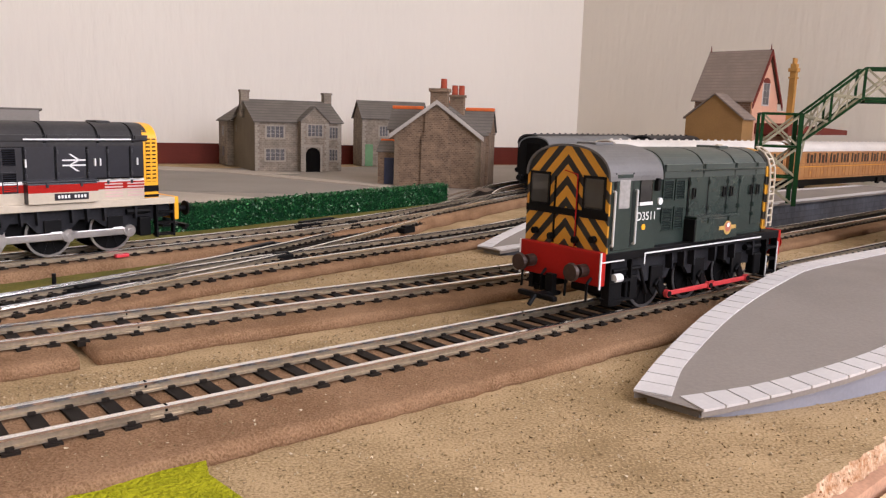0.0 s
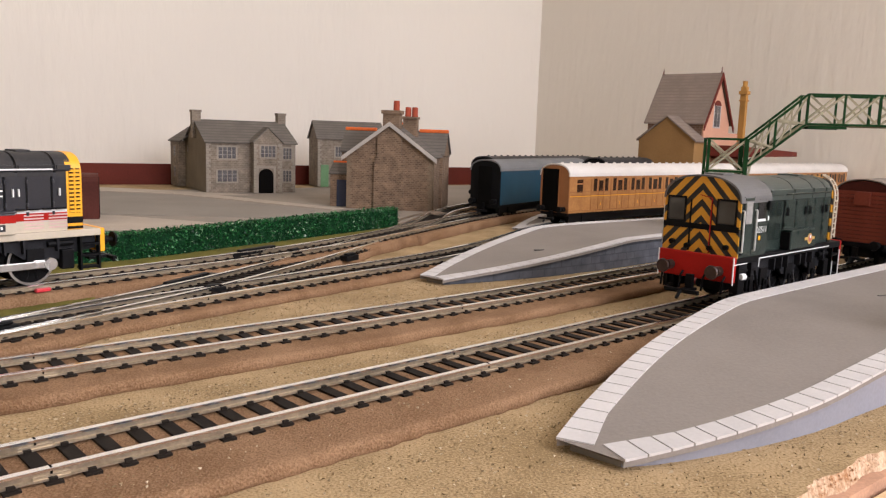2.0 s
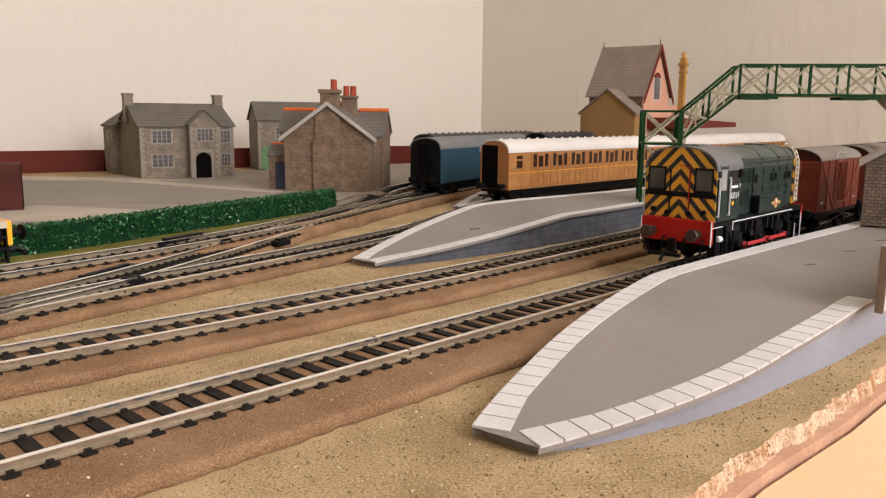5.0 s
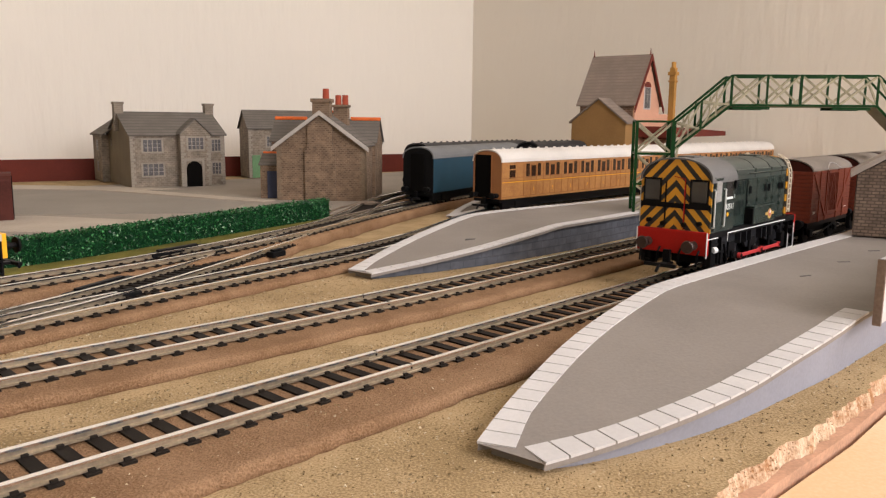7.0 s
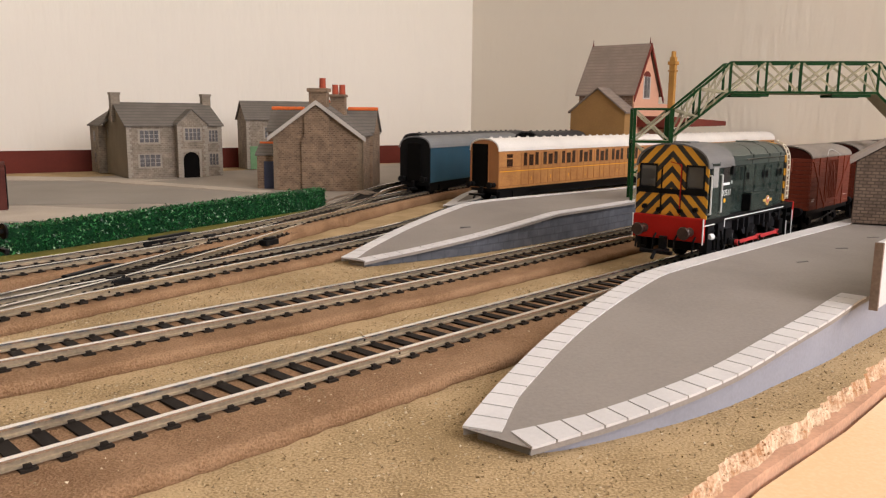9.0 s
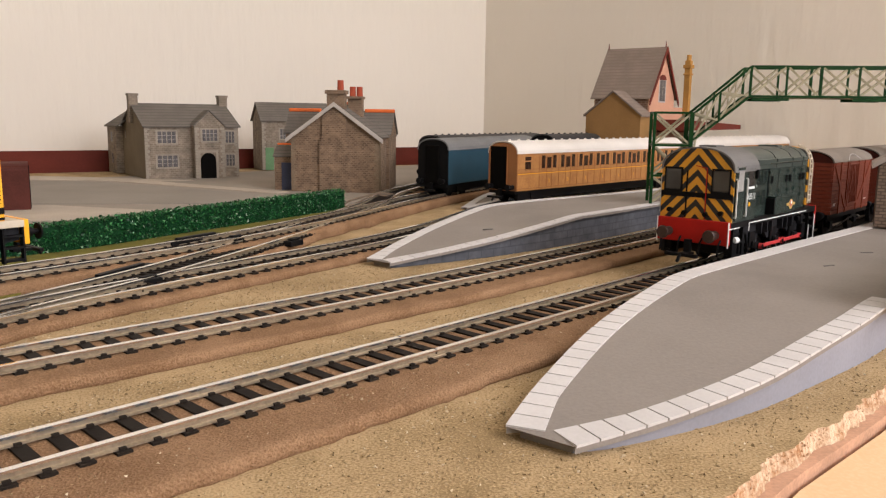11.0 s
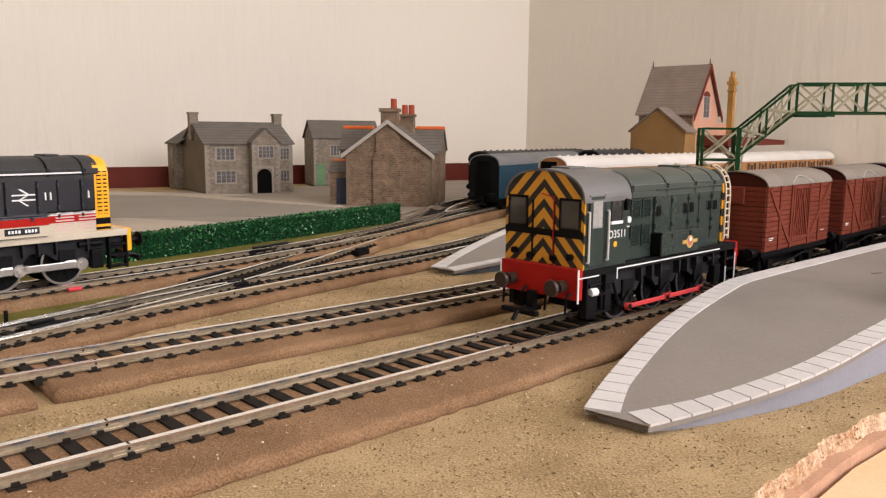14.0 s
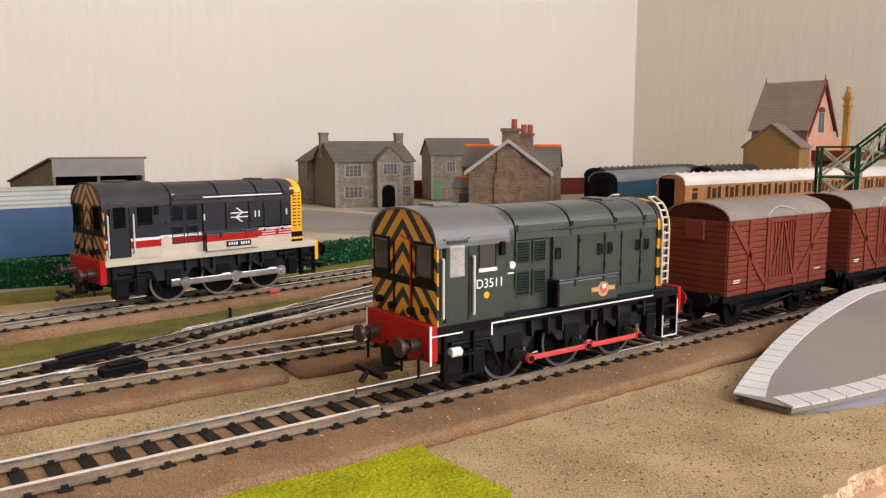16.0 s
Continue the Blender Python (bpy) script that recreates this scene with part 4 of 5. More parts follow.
    if not intercity:
        bm = rod(bmesh.new(), (-0.55, -4.6, 20.6), (-0.55, -4.6, 43.2), 0.2, 6)
        rod(bm, (-0.55, -4.6, 43.2), (-0.55, 0.6, 44.2), 0.2, 6)
        part("red_pipe", bm, RED, t, "thin red pipe on the cab end")
    for s in (-1, 1):
        y0 = s * 16.8
        part("cab_door", boxes((2.8, 10.6, *sorted((y0, y0 + s * 0.35)), 21, 44), bevel=0.15), body, t)
        # no real gap here: black strips on the wall imitate its shade
        for x in (2.35, 10.75):
            part("door_gap", boxes((x - 0.4, x + 0.4, *sorted((y0, y0 + s * 0.2)), 21, 44.4)), BLACK, t)
        part("side_window", boxes((4.0, 9.4, *sorted((y0, y0 + s * 0.5)), 33.5, 42.5), bevel=0.4), WINGREY if not intercity else DARK, t)
        part("side_window", boxes((14.6, 20.8, *sorted((y0, y0 + s * 0.25)), 34.5, 43.2), bevel=0.4), DARK if intercity else GLASS, t)
        part("window_sill", boxes((14.4, 21, *sorted((y0, y0 + s * 0.6)), 34.2, 35.2)), PALE if not intercity else BLACK, t)
        for x in (1.6, 12.4):
            bm = bmesh.new()
            rod(bm, (x, y0 + s * 0.9, 22.5), (x, y0 + s * 0.9, 39), 0.4, 6)
            rod(bm, (x, y0, 22.5), (x, y0 + s * 0.9, 22.5), 0.35, 6)
            rod(bm, (x, y0, 39), (x, y0 + s * 0.9, 39), 0.35, 6)
            part("handrail", bm, material("pale grey handrail", (0.5, 0.5, 0.47), 0.4, vary=0.05, bump=0), t)
        part("mirror", boxes((22.0, 23.6, *sorted((y0, y0 + s * 1.4)), 38.5, 42.5), bevel=0.2), BLACK, t)
    # cab end buffer beam
    part("buffer_beam", boxes((-2.2, 0.5, -16.6, 16.6, 10.2, 20.6), bevel=0.3), RED, t, "red buffer beam")
    for y in (-10.8, 10.8):
        buffer(t, -2.2, y, 14.5, -1, BROWNMETAL, 2.9)
    coupling(t, -2.2, -1)
    for y in (-13.5, -5, 5, 13.5):
        hose = rod(bmesh.new(), (-2.2, y, 12.5), (-4.0, y, 11.0), 0.45, 6)
        rod(hose, (-4.0, y, 11.0), (-3.4, y + 0.8, 5.5), 0.45, 6)
        part("brake_hose", hose, BLACK, t)
    if not intercity:
        for s in (-1, 1):
            bm = boxes((-2.4, -1.8, *sorted((s * 16.5, s * 16.9)), 9.4, 20.6), (-1.8, 9, *sorted((s * 16.65, s * 16.95)), 17.4, 17.75))
            part("white_edging", bm, PALE, t)
            part("air_cylinder", rod(bmesh.new(), (5, s * 16.2, 12), (8.5, s * 16.2, 12), 1.4, 10), PALE, t)
    # nose: buffer beam, radiator, ladder
    part("buffer_beam", boxes((105.6, 107.6, -16.6, 16.6, 10.5, 20.4), bevel=0.3), RED if not intercity else YELLOW, t)
    for y in (-10.8, 10.8):
        buffer(t, 107.6, y, 14.5, 1, BLACK if intercity else RED)
    coupling(t, 107.6, 1)
    front = prism(bmesh.new(), arch(14.2, 20.2, 41.6, 51.4, 30, 2.7), "x", 93.4 if intercity else 96.5, 99.6)
    part("radiator_surround", front, YELLOW if intercity else WASP, t, "yellow radiator end")
    bm = bmesh.new()
    for i in range(12):
        z = 25 + i * 1.8
        box(bm, 98.9, 99.5, -11, 11, z, z + 0.8)
    part("radiator_grille", bm, YELLOW if intercity else BLACK, t)
    if intercity:
        for s in (-1, 1):
            part("grille_back", boxes((94.4, 98.8, *sorted((s * 14.1, s * 14.3)), 27.0, 45.0)), BLACK, t)
            bm = boxes((96.3, 96.9, *sorted((s * 14.3, s * 14.7)), 27.0, 45.0))
            for i in range(11):
                box(bm, 94.4, 98.8, *sorted((s * 14.3, s * 14.6)), 27.2 + i * 1.63, 28.2 + i * 1.63)
            part("side_grille", bm, YELLOW, t)
            bm = boxes((93.3, 99.7, *sorted((s * 14.1, s * 14.4)), 22.8, 25.4), (93.3, 99.7, *sorted((s * 14.1, s * 14.4)), 20.5, 21.6))
            part("black_patch", bm, BLACK, t)
    else:
        for sd in (-1, 1):
            bm = bmesh.new()
            path = [(14.9, 22), (14.9, 40), (14.6, 44), (13.4, 47.5), (11.6, 49.8), (8.2, 51.8)]
            for x in (98.2, 101.6):
                for a, b in zip(path, path[1:]):
                    rod(bm, (x, sd * a[0], a[1]), (x, sd * b[0], b[1]), 0.42, 6)
            for i in range(9):
                z = 23.5 + i * 2.7
                y = 14.9 if z < 42 else 14.4
                rod(bm, (98.2, sd * y, z), (101.6, sd * y, z), 0.36, 6)
            for a in path[3:]:
                rod(bm, (98.2, sd * a[0], a[1]), (101.6, sd * a[0], a[1]), 0.36, 6)
            part("ladder", bm, BEIGE, t, "white ladder on the nose")
        for s in (-1, 1):
            bm = bmesh.new()
            for x in (97.6, 105.4):
                rod(bm, (x, s * 16.7, 3.2), (x, s * 16.7, 11 if x < 100 else 16), 0.25, 6)
            rod(bm, (97.6, s * 16.7, 3.4), (105.4, s * 16.7, 3.4), 0.25, 6)
            part("step_rail", bm, PALE, t, "white step rail")
    # liveries
    for s in (-1, 1):
        r = Matrix.Rotation(radians(90), 4, "X") if s < 0 else Matrix.Rotation(radians(180), 4, "Z") @ Matrix.Rotation(radians(90), 4, "X")
        if not intercity:
            words("running_number", "D3511", 0.0038, Matrix.Translation((0.0188, s * 0.01690, 0.0306)) @ r, PALE, t, "white running number")
            bm = bmesh.new()
            rod(bm, (17.6, s * 16.8, 27.3), (17.6, s * 16.95, 27.3), 1.0, 14)
            part("yellow_spot", bm, YELLOW, t)
            part("lettering_bars", boxes((28.4, 30.8, *sorted((s * 13.6, s * 13.68)), 31.9, 32.3)), PALE, t)
        else:
            for z0, z1, mat in ((20.2, 24.6, BEIGE), (24.6, 27.6, RED), (27.6, 28.8, PALE)):
                part("livery_band", boxes((0.7, 24.2, *sorted((s * 16.8, s * 16.9)), z0, z1), (24.3, 96.4, *sorted((s * 13.60, s * 14.12)), z0, z1)), mat, t)
            for k in range(4):
                part("tread", boxes((73.5 + k * 5.0, 77.4 + k * 5.0, *sorted((s * 14.0, s * 15.8)), 28.9, 29.5), bevel=0.1), BLACK, t)
            for x0 in (76.5, 86.0):
                bm = bmesh.new()
                for k in range(5):
                    box(bm, x0, x0 + 7.5, *sorted((s * 14.12, s * 14.3)), 21.4 + k * 1.25, 22.0 + k * 1.25)
                part("slat_panel", bm, PINKWHITE, t, "pale slats over the red band")
            part("box_band", boxes((45.5, 72, *sorted((s * 18.2, s * 18.25)), 20.4, 24.6)), BEIGE, t)
            part("box_band", boxes((45.5, 72, *sorted((s * 18.2, s * 18.25)), 24.6, 27.6)), RED, t)
            part("name_plate", boxes((55, 68, *sorted((s * 18.25, s * 18.5)), 21.6, 24.2)), CHAR, t, "dark name plate")
            bm = bmesh.new()
            for i in range(9):
                if i != 4:
                    box(bm, 56.2 + i * 1.25, 57.0 + i * 1.25, *sorted((s * 18.5, s * 18.56)), 22.3, 23.5)
            part("plate_bars", bm, PALE, t)
            bm = bmesh.new()
            for z in (34.6, 36.6):
                box(bm, 60.2, 69.2, *sorted((s * 14.06, s * 14.14)), z - 0.3, z + 0.3)
            for a, b in (((66.6, 36.6), (62.8, 34.6)), ((63.2, 39.0), (66.6, 36.6)), ((62.8, 34.6), (66.2, 32.2))):
                prism(bm, [(a[0] - 0.5, a[1]), (a[0] + 0.5, a[1]), (b[0] + 0.5, b[1]), (b[0] - 0.5, b[1])], "y", *sorted((s * 14.06, s * 14.14)))
            part("arrow_emblem", bm, PALE, t, "white double arrow emblem")
            for x in (72.5, 74.6, 46.2, 90.2):
                part("white_handle", boxes((x, x + 0.5, *sorted((s * 14.00, s * 15.00)), 34.2, 37.2)), PALE, t)
            part("white_rail", boxes((46, 88, *sorted((s * 14.00, s * 14.70)), 44.4, 45.0)), PALE, t)
            part("data_panel", boxes((31.5, 33, *sorted((s * 13.60, s * 13.70)), 44.4, 46.8)), PALE, t)
    # the body rides a little over its wheels
    for c in t.children:
        if not c.name.startswith(("wheelset", "coupling_rod")):
            c.location.z += 0.0016
    return t


SHUNTER = shunter("diesel_shunter", Matrix.Scale(1.045, 4), "dark green diesel shunter with chevron cab end and red rods", GREEN, ROOFGREY, WASP, material("red coupling rod", (0.55, 0.05, 0.05), 0.4, vary=0.1, bump=0), material("dark tyre", (0.2, 0.2, 0.2), 0.35, 0.8, bump=0), False)
d4 = math.degrees(math.atan2(0.3537 - 0.3478, 0.1680 - 0.0560)) + 45
p4 = P(0.0575, 0.3477, TOP4)
IC = shunter("diesel_shunter", Matrix.Translation(p4) @ Matrix.Rotation(radians(d4), 4, "Z") @ Matrix.Scale(1.025, 4), "charcoal diesel shunter with red and beige bands, yellow nose", CHAR, CHARROOF, WASPDULL, SILVER, SILVER, True)


# ---- vans ----
PALEGREY = material("pale grey strip", (0.42, 0.39, 0.36), 0.5, vary=0.1, bump=0)


def van():
    t = thing("goods_van", pose(0, 0, 0), "red-brown planked wooden goods van with a grey curved roof", "wagon", "goods vans behind the shunter")
    # shell coloured darker than the planks, to paint shade into their grooves
    part("body", prism(bmesh.new(), arch(14.6, 14.5, 44.5, 50.9, 12, 2.0), "x", 0.0, 77.0), material("groove-shade van brown", (0.05, 0.011, 0.007), 0.7, vary=0.2), t)
    bm = shell(bmesh.new(), 15.5, 16.5, 45.0, 52.0, -0.5, 77.5, 2.0, 0.6, 28)
    part("roof", bm, VANROOF, t)
    plank = mesh(box(bmesh.new(), 0, 77, -0.4, 0.4, 0, 2.1, bevel=0.25), "plank", VAN)
    short = mesh(box(bmesh.new(), -0.4, 0.4, -14.6, 14.6, 0, 2.1, bevel=0.25), "plank", VAN)
    for i in range(13):
        for s in (-1, 1):
            ob = new("plank", plank)
            ob.parent, ob.location = t, (0, s * 0.0149, 0.0146 + i * 0.00234)
        for x in (0.0, 0.077):
            ob = new("plank", short)
            ob.parent, ob.location = t, (x, 0, 0.0146 + i * 0.00234)
    for s in (-1, 1):
        y = s * 15.1

        def bar(name, x0, z0, x1, z1, w=1.1, d=0.7):
            bm = bmesh.new()
            n = Vector((z0 - z1, x1 - x0)).normalized() * w
            prism(bm, [(x0 - n.x, z0 - n.y), (x1 - n.x, z1 - n.y), (x1 + n.x, z1 + n.y), (x0 + n.x, z0 + n.y)], "y", y, y + s * d)
            part(name, bm, VAN, t)
        for x in (14.5, 27.5, 49.5, 62.5):
            bar("stanchion", x, 14.5, x, 45)
        bar("brace", 26, 18, 2, 44)
        bar("brace", 51, 18, 75, 44)
        for x in (29, 48):
            bar("door_post", x, 18, x, 44.4, 0.6, 1.0)
        bar("door_rail", 28, 43.6, 49, 43.6, 0.6, 0.9)
        bar("door_rail", 28, 19.0, 49, 19.0, 0.6, 0.9)
        for i in range(8):
            bar("door_board", 30.5 + i * 2.3, 19.5, 30.5 + i * 2.3, 43, 0.35, 0.6)
        bar("door_brace", 30, 20, 38, 42, 0.5, 0.9)
        bar("door_brace", 47, 20, 39, 42, 0.5, 0.9)
        bm = boxes((4, 9, *sorted((s * 15.3, s * 15.36)), 20.5, 20.9), (4, 8, *sorted((s * 15.3, s * 15.36)), 19.6, 20.0), (66, 71, *sorted((s * 15.3, s * 15.36)), 20.0, 20.4))
        part("lettering_bars", bm, PALE, t)
        rail = bmesh.new()
        arc = [(26 + 2.6 * k, s * (15.7 - 2.2 * math.sin(math.pi * k / 10)), 45.6 + 3.6 * math.sin(math.pi * k / 10)) for k in range(11)]
        for p, q in zip(arc, arc[1:]):
            rod(rail, p, q, 0.3, 5)
        part("rain_strip", rail, PALEGREY, t, "pale curved rain strip over the door")
        bm = boxes((-1, 78, *sorted((s * 13, s * 14.4)), 11.8, 14.5))
        for x in (14, 63):
            prism(bm, [(x - 7, 12.8), (x + 7, 12.8), (x + 2.5, 6), (x - 2.5, 6)], "y", *sorted((s * 9.6, s * 11)))
            box(bm, x - 2.6, x + 2.6, *sorted((s * 11, s * 12.6)), 5, 9.5, 0.4)
        rod(bm, (20, s * 13.5, 6), (52, s * 13.5, 10), 0.5, 6)
        box(bm, 52, 60, *sorted((s * 12.5, s * 14)), 9, 10)
        part("solebar", bm, BLACK, t)
    part("floor", boxes((-1, 78, -13.5, 13.5, 12, 14.5)), BLACK, t)
    # black filler between the wheels, added so the van's underside stays dark
    part("brake_gear", boxes((8, 69, -6.4, 6.4, 5.0, 12), bevel=0.4), BLACK, t)
    for x, w in ((-1, -1), (78, 1)):
        for y in (-10.8, 10.8):
            buffer(t, x, y, 14.0, w, BLACK, 2.9)
        coupling(t, x, w)
    for x in (14, 63):
        wheelset(t, x, 7.0, 7.1, BLACK, False)
    for x in (-1.8, 77.2):
        part("vent_hood", boxes((x, x + 1.6, -4.5, 4.5, 36.5, 44.5), bevel=0.4), VAN, t)
    return t


VANS = [van()]
VANS += [copy_thing(VANS[0], pose(0, 0, 0)) for _ in range(3)]


# ---- coaches ----
def coach(name, m, label, length, side, roof, endmat, windows, trim=None, half=15.0, top=50.0, eave=40.0, ribs=True):
    t = thing(name, m, label, "railway carriage", "standing coaches")
    part("body", boxes((0.6, length, -half, half, 10.5, eave), bevel=0.3), side, t)
    part("end", prism(bmesh.new(), arch(half - 0.2, 10.5, eave, top - 1.4, 12, 2.3), "x", 0, 0.7), endmat, t)
    part("roof", shell(bmesh.new(), half + 0.5, 10, eave, top, -0.4, length + 0.4, 2.3, 1.0, 14), roof, t)
    if ribs:
        bm = bmesh.new()
        for i in range(int(length / 12)):
            rod(bm, (8 + i * 12, 0, top - 0.4), (8 + i * 12, 0, top + 1.0), 1.5, 10, r2=1.0)
        part("roof_vents", bm, roof, t)
    # the end is solid: a flat dark panel imitates the shaded opening
    if trim:
        part("corridor_opening", boxes((-0.25, 0.3, -4.5, 12.6, 11, 45.5), bevel=0.1), DARK, t)
        bm = bmesh.new()
        for y in (-5.0, 12.6):
            box(bm, -0.7, 0.2, y, y + 0.5, 11, 46)
        part("opening_frame", bm, trim, t)
    else:
        part("corridor_opening", boxes((-1.6, 0.3, -6.5, 6.5, 11, 44), bevel=0.6), DARK, t)
    part("underframe", boxes((0, length, -13.5, 13.5, 8, 10.6), (40, length - 40, -9, 9, 3, 8)), BLACK, t)
    for x in (26, length - 26):
        part("bogie", boxes((x - 20, x + 20, -11.5, -10, 3, 9), (x - 20, x + 20, 10, 11.5, 3, 9), (x - 4, x + 4, -12.4, 12.4, 2.5, 8.6)), BLACK, t)
        for dx in (-13, 13):
            wheelset(t, x + dx, 6.6, 7.1, BLACK, False)
    for y in (-10.5, 10.5):
        buffer(t, 0, y, 13.5, -1, BLACK, 2.7)
    coupling(t, 0, -1)
    for s in (-1, 1):
        for x0, x1, z0, z1 in windows:
            part("window", boxes((x0, x1, *sorted((s * (half - 0.3), s * (half + 0.12))), z0, z1)), GLASS if not trim else DARKWOOD, t)
        if trim:
            bm = bmesh.new()
            for z in (24.5, 27.3, 12.2):
                box(bm, 1, length, *sorted((s * half, s * (half + 0.25))), z, z + 0.5)
            x = 28.6
            while x < length:
                box(bm, x, x + 0.5, *sorted((s * half, s * (half + 0.25))), 12, 38)
                x += 9.9 if round((x - 28.6) % 27.0, 1) < 1 else 7.2 if round((x - 28.6) % 27.0, 1) < 12 else 9.9
            part("panel_beading", bm, trim, t)
            r = Matrix.Rotation(radians(90), 4, "X") if s < 0 else Matrix.Rotation(radians(180), 4, "Z") @ Matrix.Rotation(radians(90), 4, "X")
            for i in range(int((length - 32) / 27.0)):
                x = 42.1 + i * 27.0
                words("class_number", "3" if i < 4 else "1", 0.0042, Matrix.Translation((x / 1000, s * (half + 0.3) / 1000, 0.0172)) @ r, YELLOW, t, "gold class number")
            part("gold_line", boxes((1, length, *sorted((s * half, s * (half + 0.3))), 23.7, 24.3)), YELLOW, t)
    return t


TEAK = material("varnished teak", (0.48, 0.235, 0.075), 0.36, vary=0.25, scale=70, second=(0.31, 0.13, 0.04), bump=0.05)
TEAKDARK = material("teak beading", (0.30, 0.12, 0.035), 0.45, vary=0.1, bump=0)
DARKWOOD = material("dark window", (0.035, 0.013, 0.006), 0.25, vary=0.3, bump=0)
ROOFWHITE = material("off-white coach roof", (0.70, 0.66, 0.60), 0.6, vary=0.08, scale=30, bump=0.1)
BLUE = material("rail blue paint", (0.013, 0.055, 0.085), 0.45, vary=0.12, bump=0.05)
BLUE2 = material("worn blue paint", (0.02, 0.06, 0.13), 0.45, vary=0.2, bump=0.1)
GREYROOF = material("grey coach roof", (0.17, 0.17, 0.165), 0.6, vary=0.1, bump=0.1)


RIBROOF = striped("pale ribbed roof", (0.36, 0.37, 0.33), (0.22, 0.23, 0.20), 0.0026, "Z", 0.3)


def on(u, v, slope, z):
    return Matrix.Translation(P(u, v, z)) @ Matrix.Rotation(math.atan(slope) + radians(45), 4, "Z")


wins = [(10, 17.5, 34.6, 37.6), (10, 17.5, 27.0, 33.6)]
x = 32.0
while x < 254:
    wins += [(x, x + 4.6, 27.9, 38.2), (x + 7.2, x + 13.0, 27.9, 36.6), (x + 15.6, x + 20.2, 27.9, 38.2)]
    x += 27.0
coach("teak_coach", on(0.5535, 0.3740, -0.075, TOP), "varnished teak panelled coach with a white roof", 275, TEAK, ROOFWHITE, TEAKDARK, wins, TEAKDARK)
coach("teak_coach", on(0.5535 + 0.287, 0.3740 - 0.287 * 0.075, -0.075, TOP), "varnished teak panelled coach with a white roof", 275, TEAK, ROOFWHITE, TEAKDARK, wins, TEAKDARK)
coach("blue_coach", on(0.556, 0.4490, 0.20, TOP), "blue full-brake coach with a dark end", 200, BLUE, GREYROOF, BLACK, [], ribs=False)
coach("dark_coach", on(0.64, 0.522, 0.10, TOP), "dark coach with a black ribbed roof", 220, CHAR, CHARROOF, BLACK, [(20, 30, 27, 35)], top=50)
coach("dark_coach", on(0.735, 0.452, 0.0, TOP), "dark coach with a black ribbed roof", 100, CHAR, CHARROOF, BLACK, [(20, 30, 27, 35)], top=52)
coach("blue_coach", on(0.115, 0.515, -0.02, 0.004) @ Matrix.Rotation(radians(180), 4, "Z"), "long blue coach with a pale grey ribbed roof behind the hedge", 240, BLUE2, RIBROOF, BLACK, [], ribs=False, top=52, eave=40)

# ---- buildings ----
STONE = bricky("printed grey stone paper", (0.225, 0.182, 0.135), (0.165, 0.132, 0.096), (0.25, 0.205, 0.155), 0.0045, 0.0022, mort=0.0003)
RENDERED = material("brown-grey card wall", (0.185, 0.152, 0.106), 0.9, vary=0.12, scale=40, bump=0.15)
BRICK = bricky("printed brown brick paper", (0.215, 0.138, 0.082), (0.115, 0.071, 0.041), (0.22, 0.155, 0.102), 0.0036, 0.0018, mort=0.0003)
BRICKRED = bricky("brown-red brick paper", (0.21, 0.12, 0.075), (0.16, 0.085, 0.05), (0.26, 0.18, 0.13), 0.0052, 0.0024, mort=0.00045)
SLATE = striped("grey slate paper", (0.155, 0.138, 0.118), (0.12, 0.106, 0.09), 0.0032, "Z", 0.25, 0.85)
SLATEB = striped("brown slate paper", (0.235, 0.186, 0.150), (0.205, 0.162, 0.130), 0.0036, "Z", 0.25, 0.85)
PANEGREY = material("dull grey printed glazing", (0.075, 0.07, 0.068), 0.3, vary=0.5, scale=120, bump=0)
BARS = material("off-white glazing bar", (0.46, 0.43, 0.40), 0.7, vary=0.1, bump=0)
QUOIN = material("pale quoin stones", (0.30, 0.262, 0.212), 0.9, vary=0.15, bump=0.1)
QUOINB = material("brown quoin stones", (0.215, 0.16, 0.108), 0.9, vary=0.25, bump=0.1)
ORANGE = material("orange ridge tiles", (0.78, 0.17, 0.045), 0.7, vary=0.15, bump=0.1)
TERRA = material("red chimney pot", (0.36, 0.075, 0.04), 0.7, vary=0.2, bump=0.1)
PINK = material("salmon card gable", (0.60, 0.33, 0.22), 0.85, vary=0.06, bump=0.1)
OCHRE = material("ochre-brown card", (0.30, 0.17, 0.065), 0.85, vary=0.12, scale=30, bump=0.1)
OCHREY = material("yellow-ochre brick", (0.42, 0.22, 0.06), 0.85, vary=0.15, bump=0.1)
MAROON = material("maroon trim", (0.15, 0.032, 0.022), 0.6, vary=0.15, bump=0.05)
BARGE = material("pale barge board", (0.45, 0.41, 0.36), 0.8, vary=0.1, bump=0.05)
DOORBLUE = material("dull blue door", (0.06, 0.07, 0.11), 0.6, vary=0.15, bump=0.05)
DOORGREEN = material("pale green door", (0.14, 0.26, 0.13), 0.6, vary=0.15, bump=0.05)


def gable_block(t, x0, x1, y0, y1, eave, ridge, along, wall, roof, ends=None, over=2.5, skin=1.2):
    """Walls with two gables and a roof in two slopes; along says which way the ridge runs."""
    if along == "x":
        m = (y0 + y1) / 2
        part("wall", prism(bmesh.new(), [(y0, 0), (y1, 0), (y1, eave), (m, ridge), (y0, eave)], "x", x0, x1), wall, t)
        sl = (ridge - eave) / (m - y0)
        for s, e in ((y0, -over), (y1, over)):
            part("roof", prism(bmesh.new(), [(s + e, eave - abs(e) * sl + 0.3), (m, ridge + 0.3), (m, ridge + skin + 0.5), (s + e, eave - abs(e) * sl + skin + 0.5)], "x", x0 - over, x1 + over), roof, t)
    else:
        m = (x0 + x1) / 2
